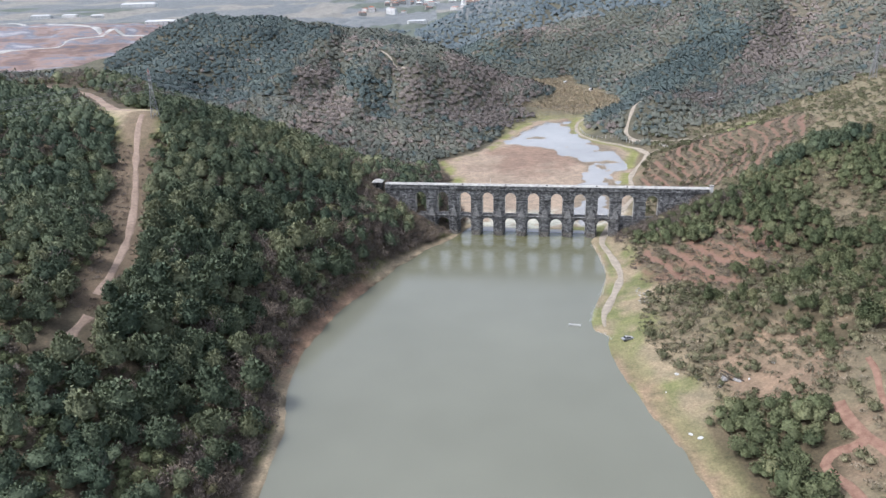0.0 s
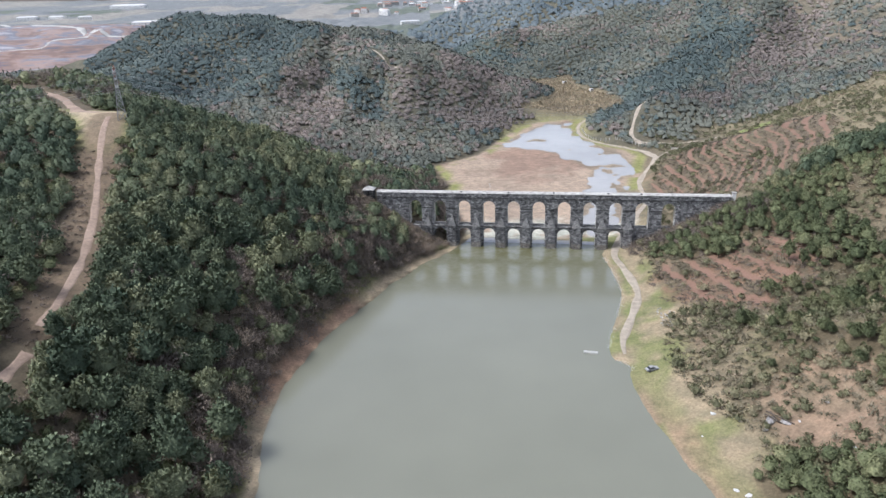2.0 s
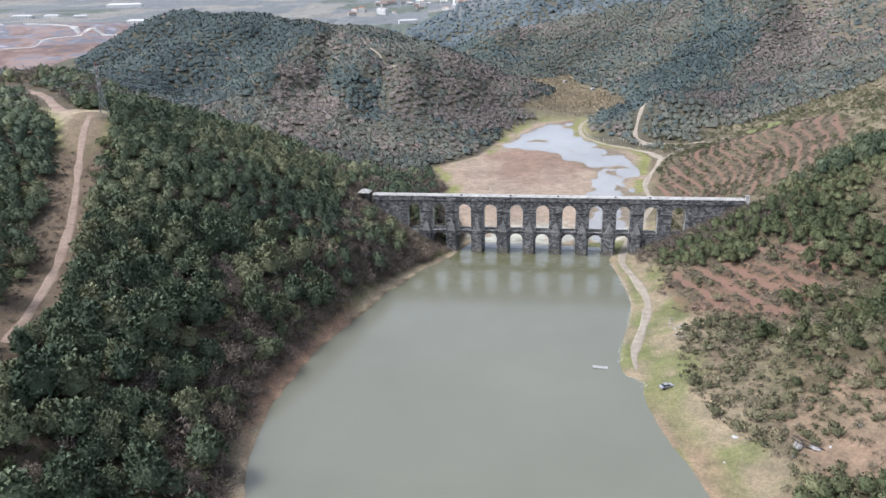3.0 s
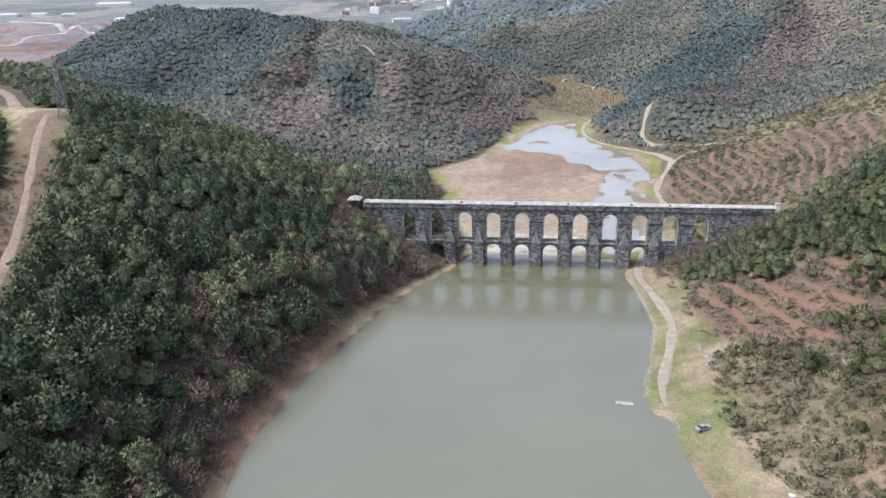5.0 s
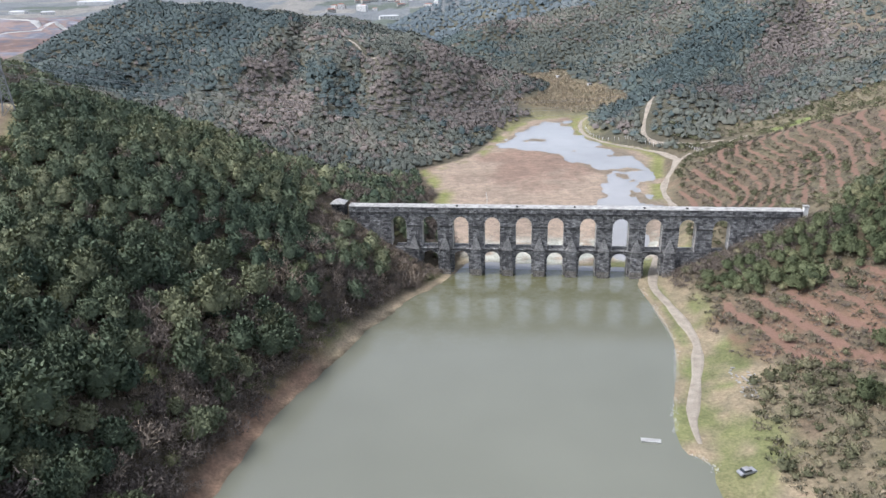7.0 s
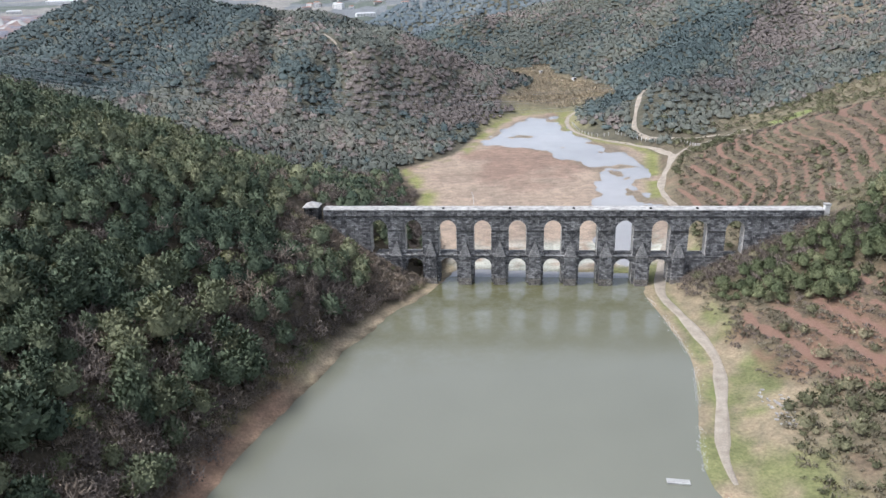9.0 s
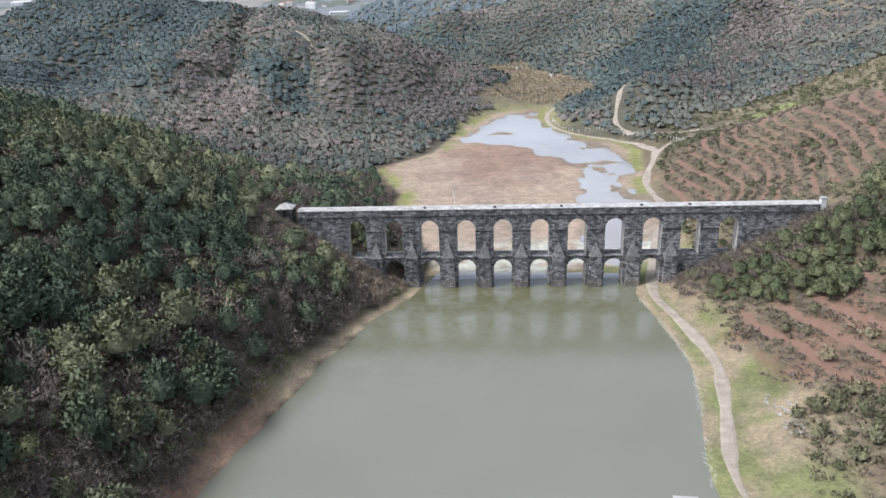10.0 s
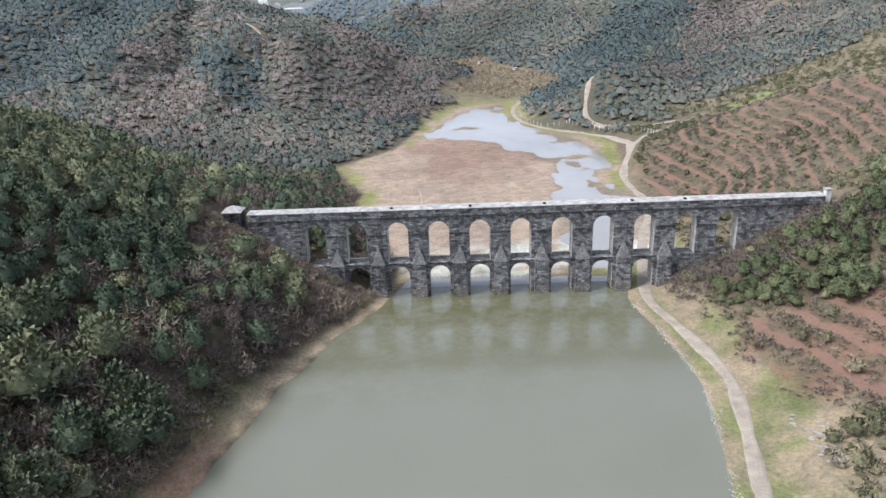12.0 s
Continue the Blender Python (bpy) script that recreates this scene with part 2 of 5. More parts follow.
def beside(x, y, line):
    """Metres from an open line."""
    x, y = np.asarray(x, float), np.asarray(y, float)
    best = np.full(x.shape, 1e9)
    for (ax, ay), (bx, by) in zip(line, line[1:]):
        ex, ey = bx - ax, by - ay
        t = np.clip(((x - ax) * ex + (y - ay) * ey) / (ex * ex + ey * ey), 0, 1)
        best = np.minimum(best, (x - ax - t * ex) ** 2 + (y - ay - t * ey) ** 2)
    return np.sqrt(best)


LAKE_RING = [(-30, -400), (-42, 60), (-49, 151), (-48, 181), (-52, 204), (-51, 231), (-44, 259), (-35, 280), (-22, 309), (-7, 334),
             (4, 346), (10, 356), (16, 368), (30, 364), (48, 360), (66, 356), (80, 352), (81, 346), (77, 338), (75, 313), (73, 294),
             (69, 279), (63, 256), (60, 238), (57, 222), (58, 209), (61, 185), (64, 168), (66, 149), (70, 60), (60, -400)]
MUD_RING = [(16, 366), (3, 440), (8, 467), (-2, 519), (32, 553), (49, 597), (70, 652), (102, 690), (135, 684), (122, 640), (122, 610),
            (133, 572), (148, 556), (150, 530), (136, 490), (124, 452), (116, 420), (96, 362), (48, 360)]
POOL_RING = [(56, 583), (80, 632), (100, 664), (122, 670), (112, 615), (124, 577), (134, 520), (133, 497), (122, 478), (110, 470), (107, 455),
             (113, 447), (118, 440), (116, 430), (105, 428), (98, 410), (92, 380), (80, 366), (78, 395), (90, 430), (96, 453), (106, 493), (94, 545), (76, 567)]
SPIT_RING = [(109, 462), (112, 444), (116, 438), (115, 433), (110, 437), (106, 452)]
ROAD_NEAR = [(60, 242), (62, 252), (68, 266), (74, 280), (78, 292), (79, 306), (79, 320), (79, 334), (84, 349), (89, 360), (98, 380), (110, 402), (119, 419)]
ROAD_FAR = [(119, 419), (123, 451), (132, 475), (146, 500), (152, 520), (151, 542), (143, 559), (130, 576), (121, 600), (121, 630), (130, 664), (146, 684)]
ROAD_BACK = [(146, 500), (160, 512), (178, 520), (200, 528)]
ROAD_HILL = [(186, 530), (168, 540), (154, 560), (152, 580), (165, 612), (180, 640), (200, 668)]
TRACK_LINE = [(-143, 348), (-140, 332), (-134, 310), (-128, 292), (-122, 273), (-115.6, 250), (-112.4, 233), (-110.5, 218), (-110.2, 209)]
TRACK_LOW = [(-108, 198), (-108.6, 190), (-108.7, 182)]
TRACK_TOP = [(-150, 356), (-163, 366), (-185, 402), (-212, 444), (-250, 474), (-290, 492)]
HILL_TRAIL = [(-60, 778), (-48, 750), (-38, 726), (-31, 706)]
CLEARING = [(-140, 362), (-163, 370), (-186, 389), (-205, 411), (-211, 408), (-184, 380), (-160, 347), (-153, 336), (-146, 324), (-134, 321), (-130, 336)]

OPEN_HILL = [(425, 1020), (760, 1020), (760, 560), (350, 560), (367, 675), (416, 845)]
TERRACE_UPPER = [(122, 400), (118, 420), (128, 448), (148, 474), (180, 500), (215, 505), (235, 470), (228, 430), (195, 385), (165, 358), (140, 352), (126, 366)]
TERRACE_LOWER = [(92, 306), (88, 295), (90, 282), (97, 270), (117, 264), (131, 272), (146, 288), (144, 304), (124, 303), (108, 302)]
STEP = 2.6
RED_TRACK = [(106, 167), (105, 160), (105, 152), (106, 145), (106, 136), (104, 120)]
RED_BRANCH = [(105, 151), (101, 149.5), (97, 150), (93, 147), (93, 142), (94, 136), (94, 126)]
RED_UPPER = [(119, 178), (118, 172), (115, 164), (113, 156), (111, 146)]

GROVES = [(128, 268, 9, 5), (141, 281, 10, 6), (134, 255, 9, 7), (150, 252, 9, 8), (117, 192, 7, 6), (112, 235, 7, 4), (103, 318, 11, 8), (115, 319, 13, 10), (128, 319, 13, 11), (112, 305, 10, 6), (142, 310, 14, 12), (158, 325, 18, 18), (185, 342, 20, 16), (152, 290, 12, 12),
          (158, 262, 14, 16), (84, 158, 14, 22), (98, 160, 8, 9), (122, 246, 12, 6), (134, 232, 16, 10), (140, 212, 14, 13), (131, 192, 8, 7), (200, 310, 24, 25), (103, 222, 6, 4),
          (104, 244, 10, 5), (113, 233, 9, 5), (128, 240, 10, 6), (119, 206, 9, 6), (99, 212, 6, 3), (152, 275, 10, 9), (110, 216, 6, 4)]


def in_grove(x, y):
    return np.min([np.hypot((x - a) / c, (y - b) / d) for a, b, c, d in GROVES], axis=0)


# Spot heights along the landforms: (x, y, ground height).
SLOPE_LEFT = [(-70, 60, 14), (-80, 140, 16), (-120, 140, 28), (-81, 180, 14), (-100, 186, 26), (-63, 201, 8), (-110, 213, 33), (-84, 237, 27), (-109, 248, 37),
              (-159, 302, 51), (-71, 293, 26), (-54, 263, 10), (-65, 247, 15), (-38, 297, 11), (-30, 314, 13), (-71, 310, 33), (-86, 320, 46), (-180, 240, 50)]
RIDGE_LEFT = [(-56, 345, 33), (-32, 345, 18), (-33, 372, 24), (-111, 353, 58), (-140, 350, 68), (-160, 372, 67.5), (-250, 500, 71), (-300, 515, 70), (-215, 474, 70), (-75, 372, 46), (-48, 388, 31), (-18, 412, 12), (-2, 445, 2),
              (-200, 350, 63), (-225, 464, 66), (-269, 487, 66), (-400, 480, 72), (-260, 250, 66), (-300, 60, 70)]
SADDLE = [(-90, 430, 36), (-60, 480, 8), (-12, 500, 2), (-110, 520, 20), (-200, 560, 36), (-330, 640, 44)]
HILL_MID = [(-21, 620, 13), (20, 600, 5), (70, 690, 8), (83, 720, 14), (-105, 663, 41), (-132, 676, 45), (-182, 727, 33), (-32, 710, 54), (-43, 741, 56),
            (44, 800, 44), (76, 752, 25), (100, 880, 13), (70, 970, 17), (25, 1090, 22), (-30, 858, 62), (-60, 905, 70), (-237, 808, 66), (-333, 841, 52), (-158, 925, 88), (-300, 900, 93), (-255, 950, 94), (-345, 905, 79), (-385, 905, 56), (-420, 900, 32), (-217, 900, 92), (-2, 885, 57)]
PLAIN = [(-69, 1480, 24), (-66, 1680, 14), (8, 1600, 44), (74, 1512, 80), (-440, 900, 38), (-540, 1120, 14), (-760, 1120, 14), (-480, 1240, 22), (-560, 1400, 60), (-800, 1400, 64), (-1000, 1300, 62), (-150, 1150, 46), (-330, 1200, 36), (-15, 1250, 26), (-200, 1900, 34),
         (-1500, 2000, 60), (-1500, 3100, 66), (-137, 2496, 34), (-700, 3000, 62), (500, 4000, 70), (-3500, 3800, 120), (3500, 3800, 160), (0, 4500, 90)]
SLOPE_RIGHT = [(110, 60, 18), (120, 150, 20), (88, 187, 6), (103, 204, 14), (117, 213, 22), (81, 227, 6), (103, 238, 11), (84, 262, 3), (107, 295, 9.5), (91, 283, 3.8), (109, 305, 11), (92, 326, 6), (115, 327, 15),
               (128, 321, 22), (132, 335, 24), (152, 279, 19), (130, 284, 15), (118, 262, 8), (119, 250, 7), (131, 304, 19), (150, 304, 24), (112, 308, 12), (90, 306, 5), (110, 281, 9), (98, 266, 4.5), (140, 268, 14), (160, 200, 36), (230, 250, 52), (199, 358, 46), (161, 380, 27), (135, 411, 6)]
HILL_RIGHT = [(189, 438, 28), (159, 443, 14), (197, 454, 32), (160, 491, 11), (170, 512, 9), (148, 560, 4), (150, 592, 7), (175, 601, 20), (200, 540, 12), (240, 560, 22), (303, 583, 34), (338, 588, 46),
              (328, 549, 48), (290, 430, 55), (260, 340, 58), (269, 660, 34), (300, 667, 32), (322, 734, 42), (400, 793, 50), (560, 700, 90)]
HILL_FAR = [(165, 811, 10), (152, 868, 11), (214, 870, 31), (251, 891, 40), (306, 871, 52), (134, 934, 26), (190, 760, 18), (85, 1110, 42), (142, 1493, 96), (264, 1273, 98),
            (330, 1000, 84), (450, 950, 104), (620, 1000, 140), (900, 900, 170), (600, 1600, 150), (700, 400, 120), (450, 250, 85), (400, 0, 90)]
FLOOR = [(x, y, -3) for x, y in ((5, 100), (8, 200), (10, 280), (40, 330), (10, -200))] + \
        [(x, y, 0) for x, y in LAKE_RING if 0 < y < 400] + [(60, 420, 0.3), (40, 480, 0.3), (70, 540, 0.3), (100, 620, 0.5), (140, 700, 2), (160, 780, 5)]
SPOTS = np.array(SLOPE_LEFT + RIDGE_LEFT + SADDLE + HILL_MID + PLAIN + SLOPE_RIGHT + HILL_RIGHT + HILL_FAR + FLOOR, float)
SOFTNESS = 14.0
SPUR_GREEN = [(440, 1030), (409, 962), (361, 863), (309, 814), (273, 760), (222, 680), (190, 625)]
VALLEY_BARE = [(470, 930), (429, 878), (352, 770), (290, 660), (240, 595)]
SPURS = [([(-240, 1560), (-150, 1575)], 34, 50), (SPUR_GREEN, 13, 34), (VALLEY_BARE, -10, 38), ([(340, 1110), (298, 1051), (210, 966), (165, 913)], -15, 30), ([(190, 1310), (130, 1180), (78, 1070)], 16, 48),
         ([(-38, 735), (-42, 702), (-50, 655), (-55, 600)], -9, 15), ([(-20, 720), (-22, 663), (-8, 610)], 6, 16), ([(-120, 830), (-146, 747), (-143, 640)], 9, 26),
         ([(-88, 760), (-98, 690), (-98, 640)], -8, 20), ([(-215, 800), (-225, 730), (-215, 680)], -8, 26), ([(0, 790), (20, 740), (28, 690)], 7, 18), ([(120, 1150), (60, 1230), (20, 1330)], -10, 40)]


def _kernel(ax, ay, bx, by):
    return np.sqrt((ax - bx) ** 2 + (ay - by) ** 2 + SOFTNESS**2)


_n = len(SPOTS)
_A = np.zeros((_n + 3, _n + 3))
_A[:_n, :_n] = -_kernel(SPOTS[:, None, 0], SPOTS[:, None, 1], SPOTS[None, :, 0], SPOTS[None, :, 1]) + np.eye(_n) * 0.6
_A[:_n, _n:] = np.c_[np.ones(_n), SPOTS[:, :2] / 1000]
_A[_n:, :_n] = _A[:_n, _n:].T
_W = np.linalg.solve(_A, np.r_[SPOTS[:, 2], 0, 0, 0])


def land(x, y, shelves=False):
    """Ground height over the plan; or where its terraces lie: 1 on a shelf, -1 on the slope between."""
    x, y = np.asarray(x, float), np.asarray(y, float)
    z = _W[_n] + _W[_n + 1] * x / 1000 + _W[_n + 2] * y / 1000
    for k in range(_n):
        z = z - _W[k] * _kernel(x, y, SPOTS[k, 0], SPOTS[k, 1])
    lake, mud, pool, spit = (outside(x, y, r) for r in (LAKE_RING, MUD_RING, POOL_RING, SPIT_RING))
    wet = np.minimum(lake, mud)
    far = smooth(np.hypot(x, y), 500, 1500)
    z = z + (rough_field(x, y, 22, 3) - 0.5) * 2.4 * smooth(wet, 4, 30) + (rough_field(x, y, 90, 8) - 0.5) * (3 + 20 * far) * smooth(wet, 20, 90)
    # Spurs and valleys of the wooded hills.
    for line, rise, wide in SPURS:
        z = z + rise * np.exp(-((beside(x, y, line) / wide) ** 2)) * smooth(z, 6, 26)
    # Gullies down the middle distance.
    z = z - 7 * smooth(np.abs(speckle(x, y, 75, 21) - 0.5), 0.16, 0.0) * smooth(y, 560, 680) * smooth(z, 16, 34)
    z = np.where(wet > 0, np.maximum(z * smooth(wet, -4, 14), 0.12 + 0.05 * np.minimum(wet, 12)), z)
    flat = 0.22 + 0.25 * (rough_field(x, y, 30, 5) - 0.5)
    flat = np.where(pool < 9, flat - 0.5 * smooth(pool, 3, -3) + 2.2 * (rough_field(x, y, 13, 6) - 0.55) * smooth(pool, 10, 1), flat)
    flat = np.where(spit < 1, 0.35, flat)
    z = np.where((mud < 0) & (lake > 0), flat, z)
    edge = (rough_field(x, y, 9, 31) - 0.5) * 2.5
    z = np.where(lake + edge < 0, np.maximum(-3.0, 0.22 * (lake + edge)), z)
    # Terraces cut along the contours.
    terr = np.maximum(smooth(outside(x, y, TERRACE_UPPER), 4, -3), smooth(outside(x, y, TERRACE_LOWER), 3, -2))
    turn = z / STEP
    phase = turn - np.floor(turn)
    z = z + terr * 1.5 * (smooth(phase, 0.45, 0.9) - phase)
    # Benches of the quarry.
    pit = smooth(np.hypot((x + 780) / 400, (y - 1420) / 330), 1.0, 0.8)
    z = z + pit * 26 * (rough_field(x, y, 210, 35) - 0.5)
    bench = (z + 6 * (rough_field(x, y, 120, 33) - 0.5)) / 13
    z = z + pit * 13 * (smooth(bench - np.floor(bench), 0.55, 0.95) - (bench - np.floor(bench)))
    # A bench for the dirt road at the waterside.
    road = beside(x, y, ROAD_NEAR)
    if shelves:
        return terr * np.cos(2 * math.pi * (turn - 0.22))
    return np.where(road < 8, z + (np.clip(z, 0.5, 1.1) - z) * smooth(road, 8, 3), z)


def ground_at(x, y):
    return float(land(np.array([x]), np.array([y]))[0])


def spaced(low, fine_low, fine_high, high, step, growth=1.06, behind=None):
    mid = list(np.arange(fine_low, fine_high + step / 2, step))
    up, s = [], step
    p = mid[-1]
    while p < high:
        s *= growth
        p += s
        up.append(p)
    down, s, p = [], step, mid[0]
    while p > low:
        s *= behind or growth
        p -= s
        down.append(p)
    return np.array(down[::-1] + mid + up)


XS, YS = spaced(-4200, -175, 235, 4200, 2.6, 1.035), spaced(-1500, 125, 470, 4700, 2.6, 1.02, 1.12)
GX, GY = np.meshgrid(XS, YS)
GZ = land(GX, GY)


def height(x, y):
    """Ground height read from the sheet itself."""
    x, y = np.asarray(x, float), np.asarray(y, float)
    i = np.clip(np.searchsorted(XS, x) - 1, 0, len(XS) - 2)
    j = np.clip(np.searchsorted(YS, y) - 1, 0, len(YS) - 2)
    a, b = (x - XS[i]) / (XS[i + 1] - XS[i]), (y - YS[j]) / (YS[j + 1] - YS[j])
    return (GZ[j, i] * (1 - a) + GZ[j, i + 1] * a) * (1 - b) + (GZ[j + 1, i] * (1 - a) + GZ[j + 1, i + 1] * a) * b


def mix_to(base, colour, amount):
    return base + (np.array(colour) - base) * amount[..., None]


def cover():
    """What grows or lies bare where, as colours of the ground; the far plain's include haze."""
    x, y, z = GX, GY, GZ
    lake, mud, pool = outside(x, y, LAKE_RING), outside(x, y, MUD_RING), outside(x, y, POOL_RING)
    n1, n2, n3 = rough_field(x, y, 40, 40), rough_field(x, y, 14, 44), rough_field(x, y, 7, 47)
    right = smooth(x, 25, 45)
    c = np.zeros(x.shape + (3,)) + (0.098, 0.082, 0.06)
    c = mix_to(c, (0.098, 0.096, 0.074), smooth(y, 470, 620))
    dry = right * smooth(y, 560, 470)
    c = mix_to(c, (0.16, 0.138, 0.098), dry * 0.9)
    c = mix_to(c, (0.125, 0.117, 0.07), dry * smooth(n1, 0.48, 0.62) * 0.8)
    c = mix_to(c, (0.2, 0.14, 0.105), dry * smooth(n2, 0.57, 0.68) * 0.5)
    c = mix_to(c, (0.23, 0.168, 0.125), smooth(np.hypot((x - 103) / 22, (y - 192) / 22), 1.1, 0.6) * smooth(n2, 0.4, 0.58) * 0.85)
    # Paler grass on the hill with the pylon.
    c = mix_to(c, (0.19, 0.168, 0.115), smooth(x, 185, 215) * smooth(y, 350, 390) * smooth(y - 0.15 * (x - 185), 575, 545) * 0.85)
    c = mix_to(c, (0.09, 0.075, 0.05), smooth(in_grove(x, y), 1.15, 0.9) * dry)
    hill = smooth(outside(x, y, OPEN_HILL), 10, -10)
    c = mix_to(c, (0.145, 0.135, 0.108), hill * 0.9)
    c = mix_to(c, (0.2, 0.165, 0.132), hill * smooth(np.sin(z * 1.1 + 6 * n1), 0.3, 0.8) * 0.7)
    # Banks: bare soil at the water, grass above.
    shore = np.where(lake > 0, lake, 99)
    left = smooth(x, 40, 0)
    c = mix_to(c, (0.12, 0.13, 0.06), left * smooth(shore, 9, 5) * smooth(n2, 0.44, 0.56))
    c = mix_to(c, (0.25, 0.162, 0.118), left * smooth(shore, 7, 4) * np.maximum(smooth(rough_field(x, y, 30, 52), 0.46, 0.58), smooth(np.abs(y - 258), 44, 26)))
    c = mix_to(c, (0.34, 0.28, 0.205), left * smooth(shore, 4.5, 3.0) * (1 - 0.75 * smooth(np.abs(y - 258), 44, 26)) * (0.55 + 0.45 * smooth(n2, 0.35, 0.55)))
    low = right * smooth(z, 5.5, 3.5) * smooth(y, 160, 200) * smooth(y, 400, 360)
    c = mix_to(c, (0.25, 0.21, 0.15), low)
    c = mix_to(c, (0.145, 0.165, 0.07), low * smooth(n2, 0.48, 0.6) * 0.85)
    c = mix_to(c, (0.25, 0.19, 0.135), right * smooth(shore, 10, 5) * smooth(y, 240, 200))
    c = mix_to(c, (0.16, 0.17, 0.085), right * smooth(np.abs(shore - 6), 5, 2) * smooth(y, 250, 215) * smooth(rough_field(x, y, 20, 57), 0.46, 0.62) * 0.6)
    c = mix_to(c, (0.16, 0.185, 0.078), right * smooth(shore, 5.5, 3.5) * smooth(shore, 0.3, 1.2) * smooth(y, 240, 255) * smooth(y, 350, 330) * smooth(n3, 0.3, 0.5) * 0.8)
    # Mud flat, its wet rim and the green margin.
    inmud = smooth(mud, 1, -2) * smooth(lake, -1, 2)
    c = mix_to(c, (0.3, 0.24, 0.195), inmud)
    c = mix_to(c, (0.23, 0.165, 0.135), inmud * smooth(n1, 0.5, 0.64) * smooth(y, 440, 500))
    c = mix_to(c, (0.15, 0.135, 0.105), inmud * smooth(pool, 7, 0) * 0.6)
    c = mix_to(c, (0.19, 0.2, 0.08), inmud * smooth(mud, -11, -4) * smooth(n2, 0.4, 0.52) * smooth(y, 425, 450))
    c = mix_to(c, (0.42, 0.43, 0.39), inmud * smooth(y, 400, 380) * smooth(n3, 0.36, 0.5))
    c = mix_to(c, (0.2, 0.19, 0.11), smooth(np.abs(y - 655), 60, 30) * smooth(mud, 22, 6) * smooth(mud, -3, 0) * smooth(z, 8, 4))
    c = mix_to(c, (0.2, 0.165, 0.11), smooth(y, 690, 720) * smooth(z, 14, 9) * smooth(y, 1000, 900))
    # Clearing and track margins on the ridge.
    sand = outside(x, y, CLEARING)
    c = mix_to(c, (0.19, 0.2, 0.095), smooth(sand, 3, -1))
    c = mix_to(c, (0.34, 0.285, 0.21), smooth(sand + 5 * (n3 - 0.5), -1.5, -4))
    c = mix_to(c, (0.15, 0.115, 0.085), smooth(beside(x, y, TRACK_LINE), 10, 6) * 0.8)
    # Spurs, quarry, fields and town land far off.
    q = smooth(np.hypot((x + 780) / 400, (y - 1420) / 330) + 0.3 * (rough_field(x, y, 90, 58) - 0.5), 1.02, 0.94)
    c = mix_to(c, (0.27, 0.225, 0.21), q)
    c = mix_to(c, (0.25, 0.18, 0.155), q * smooth(rough_field(x, y, 150, 62), 0.5, 0.58) * smooth(x, -560, -660))
    c = mix_to(c, (0.34, 0.33, 0.33), q * smooth(rough_field(x, y, 120, 60), 0.54, 0.62))
    c = mix_to(c, (0.19, 0.195, 0.215), q * smooth(np.sin(z * 0.97 + 5 * n1), 0.0, 0.6) * 0.85)
    c = mix_to(c, (0.13, 0.15, 0.19), q * smooth(rough_field(x, y, 70, 66), 0.58, 0.66))
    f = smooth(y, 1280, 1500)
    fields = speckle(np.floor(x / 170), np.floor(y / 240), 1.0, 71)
    # Haze over the far plain is put into this blue-grey.
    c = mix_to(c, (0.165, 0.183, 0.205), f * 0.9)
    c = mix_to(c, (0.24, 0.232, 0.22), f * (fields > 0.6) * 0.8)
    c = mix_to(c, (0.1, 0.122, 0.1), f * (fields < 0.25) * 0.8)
    terr = np.maximum(smooth(outside(x, y, TERRACE_UPPER), 4, -3), smooth(outside(x, y, TERRACE_LOWER), 3, -2))
    c = mix_to(c, (0.11, 0.09, 0.066), terr * 0.85)
    c = mix_to(c, (0.12, 0.11, 0.075), terr * smooth(n1, 0.5, 0.62) * 0.7)
    c = mix_to(c, (0.18, 0.118, 0.086), smooth(outside(x, y, TERRACE_LOWER), 8, 0) * smooth(n3, 0.36, 0.55))
    c = mix_to(c, (0.19, 0.24, 0.08), smooth(np.hypot((x - 222) / 20, (y - 520) / 9), 1.2, 0.7) * 0.8)
    return np.clip(c, 0.01, 0.9), terr, q


def sheet(name, pts, faces, mat, smooth_shade=True):
    me = bpy.data.meshes.new(name)
    me.from_pydata(pts, [], faces)
    me.materials.append(mat)
    if smooth_shade:
        me.shade_smooth()
    return new(name, me)


def build_ground():
    ny, nx = GX.shape
    idx = np.arange(nx * ny).reshape(ny, nx)
    quads = np.stack([idx[:-1, :-1], idx[:-1, 1:], idx[1:, 1:], idx[1:, :-1]], -1).reshape(-1, 4)
    ob = sheet("ground", np.stack([GX, GY, GZ], -1).reshape(-1, 3).tolist(), quads.tolist(), EARTH)
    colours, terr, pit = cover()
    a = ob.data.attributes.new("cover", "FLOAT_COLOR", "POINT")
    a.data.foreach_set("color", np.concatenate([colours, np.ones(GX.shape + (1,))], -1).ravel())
    a = ob.data.attributes.new("quarry", "FLOAT", "POINT")
    a.data.foreach_set("value", pit.ravel())
    a = ob.data.attributes.new("terrace", "FLOAT", "POINT")
    a.data.foreach_set("value", (land(GX, GY, True) + 0.12 + 0.05 * smooth(outside(GX, GY, TERRACE_LOWER), 2, -3)).ravel())
    tagged(ob, "hilly ground with dry grass, red soil and a brown mud flat", "ground", kind="structure")


build_ground()
water = sheet("water", [(-90, -900, 0), (240, -900, 0), (240, 720, 0), (-90, 720, 0)], [(0, 1, 2, 3)], LAKE)
shallows = sheet("water", [(-20, 366.6, 0.02), (100, 346.2, 0.02), (240, 374, 0.02), (240, 720, 0.02), (-20, 720, 0.02)], [(0, 1, 2, 3, 4)], SKY_SILT)
